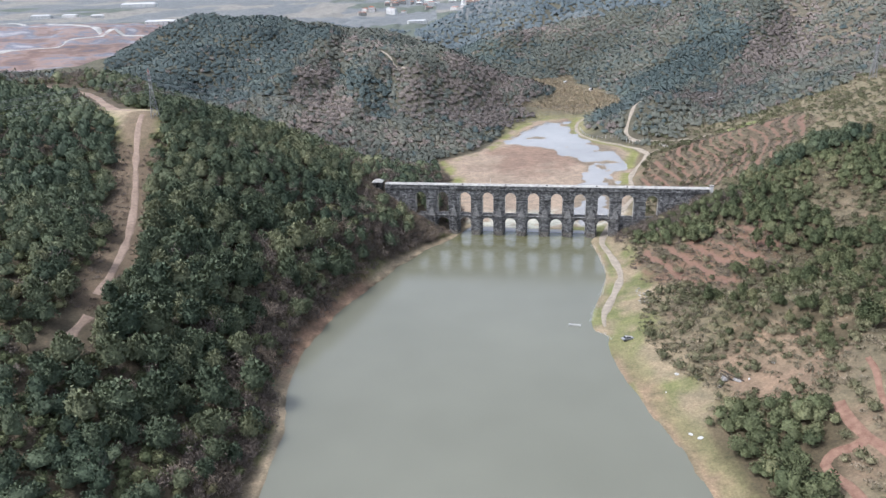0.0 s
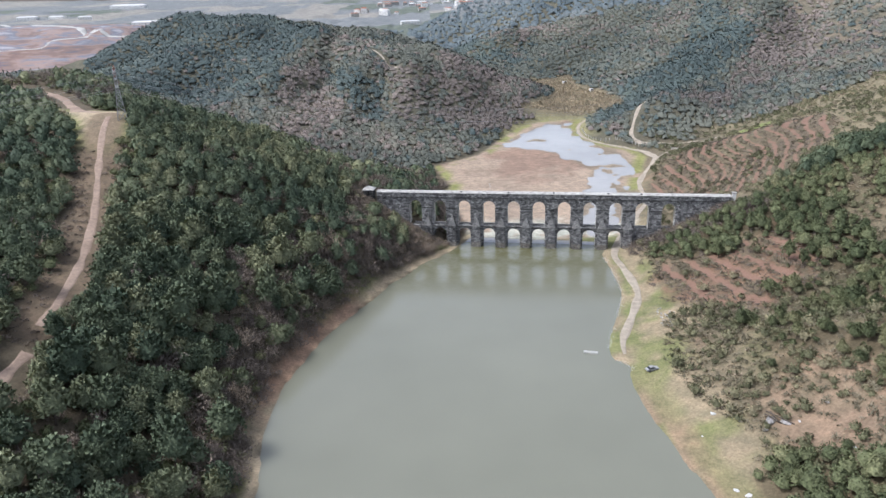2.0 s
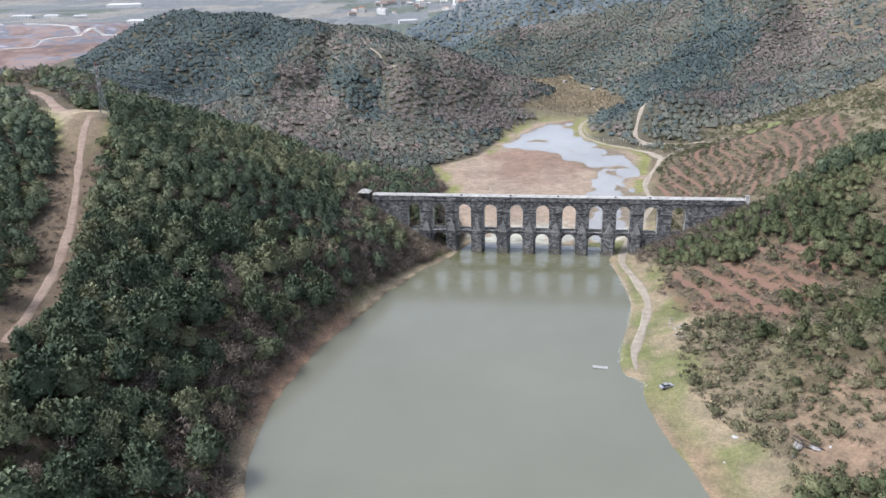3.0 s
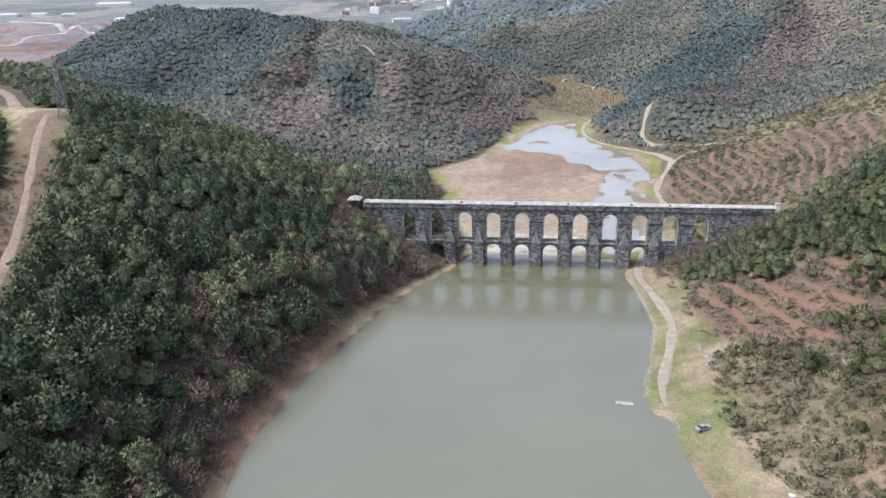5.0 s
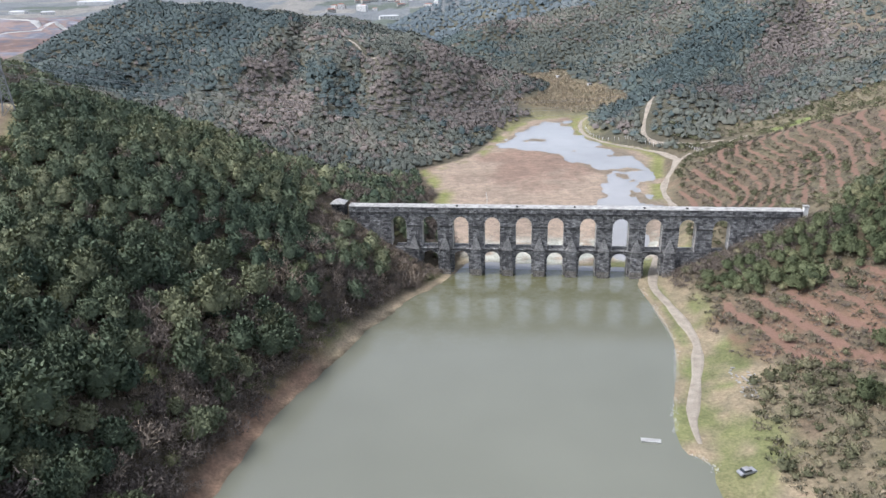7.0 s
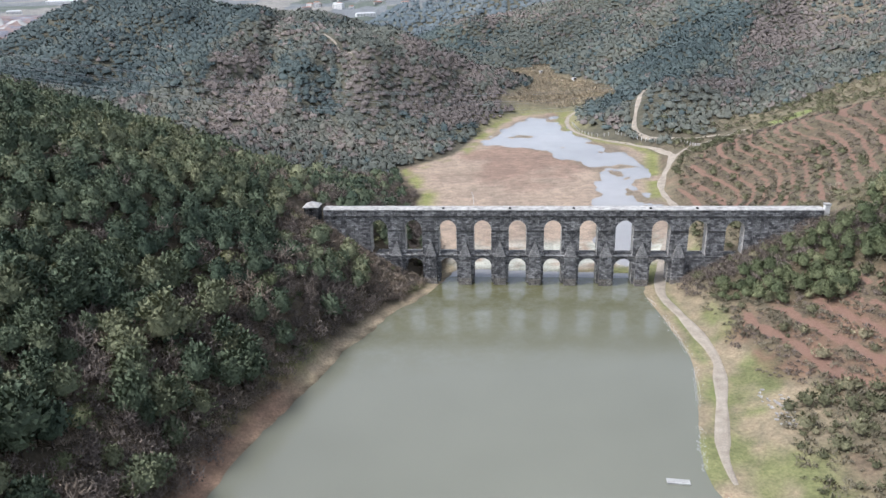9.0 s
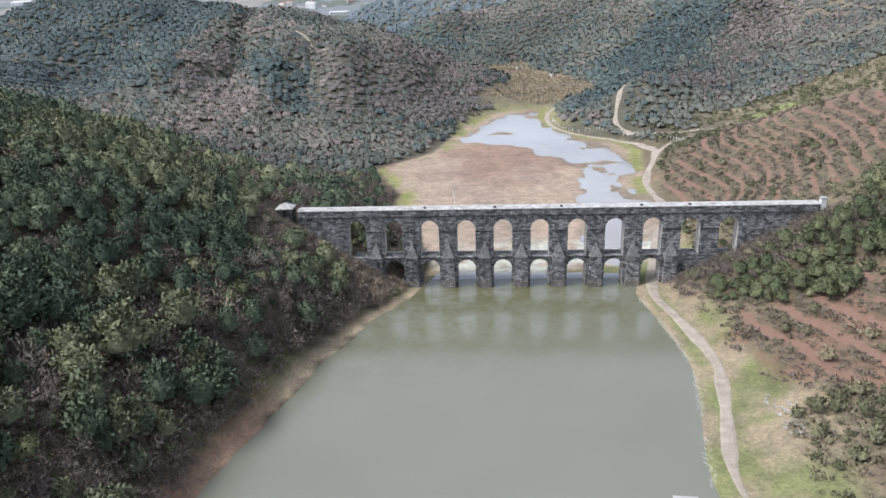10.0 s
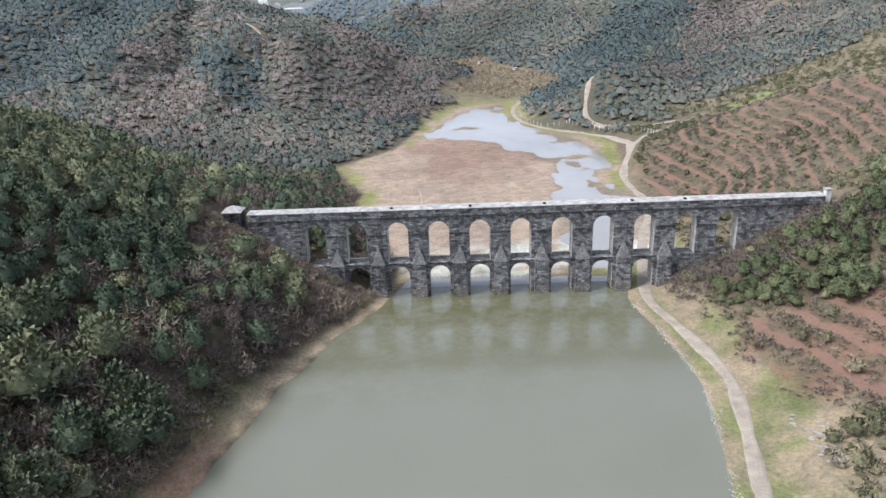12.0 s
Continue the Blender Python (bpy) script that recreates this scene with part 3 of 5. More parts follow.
tagged(shallows, "silty shallow pool on the mud flat, paled by sky put into its colour", "water", kind="structure")
tagged(water, "calm murky grey-green reservoir water below the aqueduct", "water", kind="structure")


def resampled(line, step):
    pts = [Vector((*p, 0)) for p in line]
    # Catmull-Rom through the given points.
    out = []
    for k in range(len(pts) - 1):
        p0, p1, p2, p3 = pts[max(k - 1, 0)], pts[k], pts[k + 1], pts[min(k + 2, len(pts) - 1)]
        n = max(2, int((p2 - p1).length / step))
        for s in range(n):
            t = s / n
            out.append(0.5 * (2 * p1 + (p2 - p0) * t + (2 * p0 - 5 * p1 + 4 * p2 - p3) * t * t + (3 * p1 - p0 - 3 * p2 + p3) * t**3))
    return out + [pts[-1]]


def ribbon(name, line, width, mat, label, lift=0.12, ragged=0.4, fade=0):
    """A road laid over the ground, ragged at its edges, with a lip that goes into the soil."""
    pts = resampled(line, 2.0)
    v, across = [], (-0.62, -0.5, -0.25, 0.0, 0.25, 0.5, 0.62)
    for k, p in enumerate(pts):
        d = (pts[min(k + 1, len(pts) - 1)] - pts[max(k - 1, 0)]).normalized()
        s = Vector((d.y, -d.x, 0))
        w = width * (1 + ragged * (speckle(p.x, p.y, 7, 90) - 0.5) * 2)
        if fade:
            w *= 0.25 + 0.75 * min(1.0, k / fade)
        for u in across:
            q = p + s * w * u
            z = float(height(q.x, q.y)) + (lift if abs(u) < 0.6 else -0.25)
            v.append((q.x, q.y, z - (0.05 if abs(u) == 0.25 else 0)))
    n = len(across)
    f = [(k * n + c, k * n + c + 1, (k + 1) * n + c + 1, (k + 1) * n + c) for k in range(len(pts) - 1) for c in range(n - 1)]
    return tagged(sheet(name, v, f, mat), label, "road", kind="structure")


ribbon("road", ROAD_NEAR, 2.8, DIRT, "pale packed dirt road along the waterside", fade=7)
ribbon("road", ROAD_FAR, 3.0, DIRT, "pale dirt road beside the shallow pool")
ribbon("road", ROAD_BACK, 2.8, DIRT, "dirt side road leading into the hills")
ribbon("road", ROAD_HILL, 2.6, DIRT, "brown dirt track climbing the wooded hill")
ribbon("road", TRACK_LINE, 2.5, TRACK, "bare brown forest track down the ridge")
ribbon("road", TRACK_LOW, 2.6, TRACK, "short bare stretch of forest track")
ribbon("road", RED_TRACK, 2.7, RED, "bare red earth track on the hillside")
ribbon("road", RED_UPPER, 1.8, RED, "narrow red earth path on the hillside")
ribbon("road", RED_BRANCH, 2.5, RED, "bare red earth track branching uphill")
ribbon("road", [(-1100, 1760), (-930, 1720), (-785, 1620), (-638, 1420), (-590, 1382), (-520, 1360)], 10, CONCRETE, "pale haul road through the quarry", 0.8)
ribbon("road", [(-596, 1376), (-634, 1324), (-662, 1271), (-720, 1240), (-800, 1230)], 8, CONCRETE, "pale haul road down into the quarry", 0.8)
ribbon("road", HILL_TRAIL, 2.0, DIRT, "pale trail over the far wooded hill")
ribbon("road", TRACK_TOP, 4.5, TRACK, "pale track along the ridge top")

# ---- small builders ----
def part(name, bm, mat, parent=None, label=""):
    """One bmesh as one mesh object, under a thing or a part."""
    bmesh.ops.recalc_face_normals(bm, faces=bm.faces)
    me = bpy.data.meshes.new(name)
    bm.to_mesh(me)
    bm.free()
    me.materials.append(mat)
    ob = new(name, me)
    ob.parent = parent
    if label:
        ob["label"] = label
    return ob


def box(bm, x0, x1, y0, y1, z0, z1):
    v = [bm.verts.new((x, y, z)) for z in (z0, z1) for x, y in ((x0, y0), (x1, y0), (x1, y1), (x0, y1))]
    for f in ((0, 3, 2, 1), (4, 5, 6, 7), (0, 1, 5, 4), (1, 2, 6, 5), (2, 3, 7, 6), (3, 0, 4, 7)):
        bm.faces.new([v[k] for k in f])
    return v


def empty_at(name, m, label, category, group="", kind=""):
    e = new(name)
    e.empty_display_size = 0.5
    e.matrix_world = m
    return tagged(e, label, category, group, kind)


def arch_rise(u, half, rise):
    """Height above the springing of a slightly pointed arch, u metres from its middle."""
    r = (half * half + rise * rise) / (2 * half)
    c = r - half
    return math.sqrt(max(r * r - (abs(u) + c) ** 2, 0.0)) if abs(u) < half else 0.0


def arch_panel(bm, x0, x1, y0, y1, z0, z1, mid, half, spring, rise, floor, steps=14):
    """A slab of wall from x0 to x1 with an arched opening through it, floor to crown."""
    xl, xr = mid - half, mid + half
    box(bm, x0, xl, y0, y1, z0, z1)
    box(bm, xr, x1, y0, y1, z0, z1)
    if floor > z0 + 0.01:
        box(bm, xl, xr, y0, y1, z0, floor)
    us = [-half * math.cos(math.pi * k / steps) for k in range(steps + 1)]
    for a, b in zip(us, us[1:]):
        za, zb = spring + arch_rise(a, half, rise), spring + arch_rise(b, half, rise)
        v = [bm.verts.new(p) for p in ((mid + a, y0, za), (mid + b, y0, zb), (mid + b, y0, z1), (mid + a, y0, z1),
                                       (mid + a, y1, za), (mid + b, y1, zb), (mid + b, y1, z1), (mid + a, y1, z1))]
        for f in ((0, 1, 2, 3), (5, 4, 7, 6), (4, 5, 1, 0), (3, 2, 6, 7)):
            bm.faces.new([v[k] for k in f])
    bmesh.ops.remove_doubles(bm, verts=bm.verts, dist=0.002)


def lining(bm, mid, half, y0, y1, spring, rise, floor, thick=0.06, steps=14):
    """A skin of dressed stone inside an arch."""
    us = [-half] + [-half * math.cos(math.pi * k / steps) for k in range(steps + 1)] + [half]
    zs = [floor] + [spring + arch_rise(u, half, rise) for u in us[1:-1]] + [floor]
    ring = []
    for u, z in zip(us, zs):
        k = 1 - thick / half
        ring.append([bm.verts.new((mid + u * s, y, z - (thick if s < 1 and z > floor + 0.01 else 0))) for y in (y0, y1) for s in (1.0, k)])
    for a, b in zip(ring, ring[1:]):
        for i, j in ((0, 1), (1, 3), (3, 2), (2, 0)):
            bm.faces.new((a[i], a[j], b[j], b[i]))


# ---- the aqueduct ----
BAY, DECK, SILL, THICK = 11.7, 25.9, 9.9, 4.4
BRIDGE = pose(41.0, 351.6, 0, 0, 0, math.degrees(-0.17))
LEFT_END, RIGHT_END = -71.5, 91.0


def aqueduct():
    top = empty_at("aqueduct", BRIDGE, "long two-tier grey stone aqueduct with blackened arches", "aqueduct")
    half, rise = 2.95, 3.1
    for i in range(11):
        mid = (i - 4.5) * BAY
        bm = bmesh.new()
        arch_panel(bm, mid - BAY / 2, mid + BAY / 2, 0, THICK, SILL, 23.4, mid, half, 19.1, rise, SILL + 0.02)
        part("upper_arch", bm, STONE, top)
        # The lining puts sunlight on the reveals into its pale colour.
        bm = bmesh.new()
        lining(bm, mid, half, 0.12, THICK - 0.12, 19.1, rise, SILL + 0.03)
        part("arch_lining", bm, PALE, top, "dressed stone inside the arch, paled as if sunlit")
        bm = bmesh.new()
        box(bm, mid - half + 0.05, mid + half - 0.05, 0.25, THICK - 0.3, SILL - 0.2, SILL + 0.12)
        part("arch_floor", bm, CAPSTONE, top)
        bm = bmesh.new()
        box(bm, mid - half + 0.05, mid + half - 0.05, THICK - 0.32, THICK + 0.05, SILL - 0.2, SILL + 0.3)
        part("arch_kerb", bm, PALE, top)
        if i < 10:
            p = mid + BAY / 2
            bm = bmesh.new()
            box(bm, p - (BAY / 2 - half) + 0.1, p + (BAY / 2 - half) - 0.1, -0.22, 0.1, 18.2, 18.65)
            part("impost_ledge", bm, BLACKENED, top)
    for i in range(8):
        mid = (i - 3.5) * BAY
        bm = bmesh.new()
        arch_panel(bm, mid - BAY / 2, mid + BAY / 2, -0.5, THICK + 0.5, -3.5, SILL, mid, half + 0.05, 6.0, 2.9, -3.49)
        part("lower_arch", bm, STONE, top)
        bm = bmesh.new()
        lining(bm, mid, half + 0.05, -0.38, THICK + 0.38, 6.0, 2.9, -3.4)
        # From the fifth arch rightward the lining takes the sunlit tone.
        part("arch_lining", bm, STONE if i < 4 else PALE, top)
        bm = bmesh.new()
        box(bm, mid - half - 0.6, mid + half + 0.6, -0.72, -0.45, SILL - 0.45, SILL - 0.02)
        part("string_course", bm, BLACKENED, top)
    # Solid wall into the two hillsides.
    for a, b, z in ((LEFT_END, -5 * BAY, 4.0), (6 * BAY, RIGHT_END, 4.0)):
        bm = bmesh.new()
        box(bm, a, b, 0, THICK, z, 23.4)
        part("end_wall", bm, STONE, top)
    for a, b in ((-5 * BAY, -4 * BAY), (4 * BAY, 6 * BAY)):
        bm = bmesh.new()
        box(bm, a, b, -0.5, THICK + 0.5, -1.0, SILL)
        part("end_wall", bm, STONE, top)
    # Buttress in front of every pier, with a stepped foot and a pointed cap.
    for i in range(9):
        x = (i - 4) * BAY
        for side, y0 in ((-1, -0.5), (1, THICK + 0.5)):
            bm = bmesh.new()
            d = side
            for z0, z1, w, out in ((-3.5, 3.6, 2.05, 2.15), (3.6, 6.6, 1.98, 2.0), (6.6, 10.0, 1.9, 1.85)):
                ya, yb = sorted((y0 - 0.1 * d, y0 + out * d))
                box(bm, x - w, x + w, ya, yb, z0, z1)
            b = part("buttress", bm, STONE, top)
            bm = bmesh.new()
            ya, yb = sorted((y0 - 0.1 * d, y0 + 2.0 * d))
            box(bm, x - 2.02, x + 2.02, ya, yb, 10.0, 10.22)
            base = [bm.verts.new((x + sx, y, 10.22)) for sx, y in ((-1.95, y0 + 1.92 * d), (1.95, y0 + 1.92 * d), (1.95, y0 - 0.05 * d), (-1.95, y0 - 0.05 * d))]
            tip = bm.verts.new((x, y0 + 0.15 * d - 0.4 * d, 15.1))
            for k in range(4):
                bm.faces.new((base[k], base[(k + 1) % 4], tip))
            bm.faces.new(base[::-1])
            part("pointed_cap", bm, CAPSTONE, b)
            bm = bmesh.new()
            ya, yb = sorted((y0 + 0.2 * d, y0 + 2.24 * d))
            box(bm, x - 2.12, x + 2.12, ya, yb, -3.0, 2.4)
            part("plinth", bm, FOOT, b, "paler worn stone foot")
    # Cornice, parapet wall and coping along the whole length.
    n = 16
    cuts = [LEFT_END + (RIGHT_END - LEFT_END) * k / n for k in range(n + 1)]
    for a, b in zip(cuts, cuts[1:]):
        bm = bmesh.new()
        box(bm, a, b, -0.28, THICK + 0.28, 23.4, 23.75)
        part("cornice", bm, BLACKENED, top)
        bm = bmesh.new()
        box(bm, a, b, 0.02, THICK - 0.02, 23.75, DECK - 0.3)
        part("parapet_wall", bm, STONE, top)
        # Rounded slab roof of the water channel.
        bm = bmesh.new()
        prof = [(-0.15, 0), (-0.15, 0.22), (0.9, 0.42), (THICK / 2, 0.5), (THICK - 0.9, 0.42), (THICK + 0.15, 0.22), (THICK + 0.15, 0)]
        rows = [[bm.verts.new((x, y, DECK - 0.3 + z)) for y, z in prof] for x in (a, b)]
        for k in range(len(prof) - 1):
            bm.faces.new((rows[0][k], rows[1][k], rows[1][k + 1], rows[0][k + 1]))
        bm.faces.new(rows[0][::-1])
        bm.faces.new(rows[1])
        part("coping", bm, COPING, top, "pale lichened coping slabs")
    for s in (-30.6, -8.4, 12.5, 37.2, 52.0):
        bm = bmesh.new()
        box(bm, s - 0.4, s + 0.4, 0.6, 1.4, DECK + 0.02, DECK + 0.45)
        part("access_hatch", bm, DARK, top)


aqueduct()


def channel_hut():
    t = empty_at("stone_hut", BRIDGE @ pose(LEFT_END - 4.0, 1.6, 23.3), "small grey stone hut with a pale pyramid roof on the aqueduct", "hut")
    bm = bmesh.new()
    box(bm, -2.4, 2.4, -2.3, 2.3, -3, 3.4)
    part("wall", bm, BLACKENED, t)
    bm = bmesh.new()
    b = [bm.verts.new(p) for p in ((-2.8, -2.7, 3.4), (2.8, -2.7, 3.4), (2.8, 2.7, 3.4), (-2.8, 2.7, 3.4))]
    b2 = [bm.verts.new((v.co.x, v.co.y, 3.65)) for v in b]
    tip = bm.verts.new((0, 0, 5.1))
    for k in range(4):
        bm.faces.new((b[k], b[(k + 1) % 4], b2[(k + 1) % 4], b2[k]))
        bm.faces.new((b2[k], b2[(k + 1) % 4], tip))
    bm.faces.new(b[::-1])
    part("roof", bm, COPING, t, "pale lichened stone roof")
    bm = bmesh.new()
    box(bm, -0.5, 0.5, -2.34, -2.2, 1.0, 2.9)
    part("doorway", bm, DARK, t)


channel_hut()
t = empty_at("end_pillar", BRIDGE @ pose(RIGHT_END + 1.2, 1.6, 22.5), "small white plastered pillar at the aqueduct's end", "pillar")
bm = bmesh.new()
box(bm, -0.75, 0.75, -0.8, 0.8, -2, 4.6)
part("shaft", bm, WHITE, t)
bm = bmesh.new()
box(bm, -0.95, 0.95, -1.0, 1.0, 4.6, 5.0)
part("cap", bm, COPING, t)

# ---- trees and scrub ----
rng = np.random.default_rng(7)


def core_ball(radius, squash, lumpy, level):
    """A lumpy closed body: points and triangles."""
    bm = bmesh.new()
    bmesh.ops.create_icosphere(bm, subdivisions=level, radius=1.0)
    p = np.array([v.co[:] for v in bm.verts])
    f = np.array([[v.index for v in t.verts] for t in bm.faces])
    bm.free()
    p = p * (1 + lumpy * (rng.random((len(p), 1)) - 0.5))
    return p * np.array([radius, radius, radius * squash]), f


def tufts(centres, outward, size, keep_up=0.4):
    """Leaf tufts: slim triangles that face outward with scatter."""
    n = len(centres)
    nrm = outward + rng.normal(0, 0.4, (n, 3)) + (0, 0, keep_up)
    nrm /= np.linalg.norm(nrm, axis=1)[:, None]
    a = np.cross(nrm, rng.normal(0, 1, (n, 3)))
    a /= np.linalg.norm(a, axis=1)[:, None]
    b = np.cross(nrm, a)
    s = size * rng.uniform(0.55, 1.4, (n, 1))
    q = np.stack([centres - a * s - nrm * s * 0.35, centres + b * s * 0.55, centres + a * s + nrm * s * 0.25], 1).reshape(-1, 3)
    return q, np.arange(n * 3).reshape(-1, 3)


def joined(pieces):
    pts, tris, at = [], [], 0
    for p, f in pieces:
        pts.append(p)
        tris.append(f + at)
        at += len(p)
    return np.concatenate(pts), np.concatenate(tris)


def leafy_crown(blobs, per, size, spread, tall, low, level=1, core=True):
    """A crown of unequal leaf clumps round a lumpy core; it stands on z = low."""
    pieces = []
    c, f = core_ball(spread * 0.44, tall / spread * 0.58, 0.9, level)
    f = f[c[f][:, :, 2].max(1) > -0.12 * tall]
    if core:
        pieces.append((c + (0, 0, low + tall * 0.48), f))
    for k in range(blobs):
        ang, up = 2.4 * k + rng.uniform(0, 0.9), (k + 0.5) / blobs
        wide = spread * 0.62 * math.sin(math.pi * (0.18 + 0.72 * up)) ** 0.8 * rng.uniform(0.65, 1.2)
        mid = np.array([math.cos(ang) * wide, math.sin(ang) * wide, low + tall * (0.12 + 0.8 * up)])
        r = spread * rng.uniform(0.32, 0.48)
        d = rng.normal(0, 1, (per, 3))
        d /= np.linalg.norm(d, axis=1)[:, None]
        d[:, 2] = np.where(d[:, 2] < -0.35, -d[:, 2], d[:, 2])
        pieces.append(tufts(mid + d * r * rng.uniform(0.75, 1.08, (per, 1)) * (1, 1, 0.8), d, size))
    return joined(pieces)


def dome_crown(spread, tall, low, leaves, size, level=1, lumps=8, point=0.15, body=0.9, slim=0.6):
    """A rounded crown that swells into unequal lumps, furred with leaf brushes."""
    heart = rng.normal(0, 1, (lumps, 3)) + (0, 0, 0.35)
    heart /= np.linalg.norm(heart, axis=1)[:, None]
    swell, wide = rng.uniform(0.14, 0.42, lumps), rng.uniform(0.24, 0.44, lumps)

    def shaped(d, inset):
        away = np.arccos(np.clip(d @ heart.T, -1, 1))
        r = (0.66 + (swell * np.exp(-((away / wide) ** 2))).max(1))[:, None] * inset
        return np.c_[d[:, :2] * r * spread * (1 - point * d[:, 2:]), low + tall * (0.4 + 0.55 * d[:, 2] * r[:, 0])]

    c, f = core_ball(1.0, 1.0, 0.0, level)
    f = f[c[f][:, :, 2].max(1) > (-0.45 if low >= 0 else 0.02)]
    d = rng.normal(0, 1, (leaves, 3)) + (0, 0, 0.3)
    d /= np.linalg.norm(d, axis=1)[:, None]
    d[:, 2] = np.where(d[:, 2] < -0.4, -d[:, 2], d[:, 2])
    base = shaped(d, rng.uniform(body - 0.06, 1.05, (leaves, 1)))
    out = d * 0.7 + rng.normal(0, 0.5, (leaves, 3)) + (0, 0, 0.45)
    out /= np.linalg.norm(out, axis=1)[:, None]
    w = np.cross(out, rng.normal(0, 1, (leaves, 3)))
    w = w / np.linalg.norm(w, axis=1)[:, None] * size * slim
    q = np.stack([base - w, base + w, base + out * size * rng.uniform(0.8, 1.6, (leaves, 1))], 1).reshape(-1, 3)
    body_piece = [(shaped(c, rng.uniform(body - 0.06, body + 0.06, (len(c), 1))), f)] if body > 0.5 else []
    return joined(body_piece + [(q, np.arange(len(q)).reshape(-1, 3))])


def twiggy_crown(limbs, per, length, spread, tall, low, width, scatter=0.0):
    """Bare twigs that fan up and out from a few limbs."""
    pieces = []
    for k in range(limbs):
        ang, up = 2.4 * k + rng.uniform(0, 0.8), (k + 0.6) / limbs
        foot = np.array([0, 0, low + tall * 0.05])
        tip = np.array([math.cos(ang) * spread * 0.62, math.sin(ang) * spread * 0.62, low + tall * (0.35 + 0.45 * up)])
        side = np.cross(tip - foot, (0.3, 0.2, 1.0))
        side = side / np.linalg.norm(side) * width * 1.4
        pieces.append((np.array([foot - side, foot + side, tip]), np.array([[0, 1, 2]])))
        t = rng.uniform(0.35, 1.0, (per, 1))
        base = foot + (tip - foot) * t + rng.normal(0, scatter, (per, 3))
        d = rng.normal(0, 0.75, (per, 3)) + (math.cos(ang) * 0.5, math.sin(ang) * 0.5, 0.75)
        d /= np.linalg.norm(d, axis=1)[:, None]
        w = np.cross(d, rng.normal(0, 1, (per, 3)))
        w = w / np.linalg.norm(w, axis=1)[:, None] * width
        ends = base + d * length * rng.uniform(0.6, 1.2, (per, 1))
        q = np.stack([base - w, base + w, ends + w * 0.4], 1).reshape(-1, 3)
        pieces.append((q, np.arange(len(q)).reshape(-1, 3)))
    return joined(pieces)


def reed_clump(count, tall):
    base = rng.normal(0, 0.9, (count, 3)) * (1, 1, 0)
    d = rng.normal(0, 0.22, (count, 3)) + (0, 0, 1)
    w = rng.normal(0, 0.3, (count, 3)) * (1, 1, 0)
    q = np.stack([base - w, base + w, base + d * tall * rng.uniform(0.6, 1.1, (count, 1))], 1).reshape(-1, 3)
    return q, np.arange(len(q)).reshape(-1, 3)


def soft_normals(p):
    """Shading normals that follow the crown as a whole."""
    mid = np.array([0, 0, p[:, 2].min() * 0.75 + p[:, 2].max() * 0.25])
    n = (p - mid) * (1, 1, 1.1) + (0, 0, 0.35)
    return n / np.maximum(np.linalg.norm(n, axis=1)[:, None], 1e-6)


def tri_mesh(name, p, f, n, mat, tone, facet=1.0):
    # Every face looks outward, and shades between its own slope and that of the crown.
    g = np.cross(p[f[:, 1]] - p[f[:, 0]], p[f[:, 2]] - p[f[:, 0]])
    g /= np.maximum(np.linalg.norm(g, axis=1)[:, None], 1e-9)
    back = (g * n[f].sum(1)).sum(1) < 0
    f = np.where(back[:, None], f[:, ::-1], f)
    own = np.zeros_like(p)
    own[f.ravel()] = np.repeat(np.where(back[:, None], -g, g), 3, 0)
    n = n * 0.65 + own * facet
    n /= np.maximum(np.linalg.norm(n, axis=1)[:, None], 1e-6)
    me = bpy.data.meshes.new(name)
    me.vertices.add(len(p))
    me.vertices.foreach_set("co", p.astype(np.float32).ravel())
    me.loops.add(len(f) * 3)
    me.loops.foreach_set("vertex_index", f.astype(np.int32).ravel())
    me.polygons.add(len(f))
    me.polygons.foreach_set("loop_start", np.arange(0, len(f) * 3, 3, dtype=np.int32))
    me.update(calc_edges=True)
    me.shade_smooth()
    a = me.attributes.new("custom_normal", "FLOAT_VECTOR", "POINT")
    a.data.foreach_set("vector", n.astype(np.float32).ravel())
    a = me.attributes.new("tone", "FLOAT", "POINT")
    a.data.foreach_set("value", np.asarray(tone, np.float32))
    me.materials.append(mat)
    return me


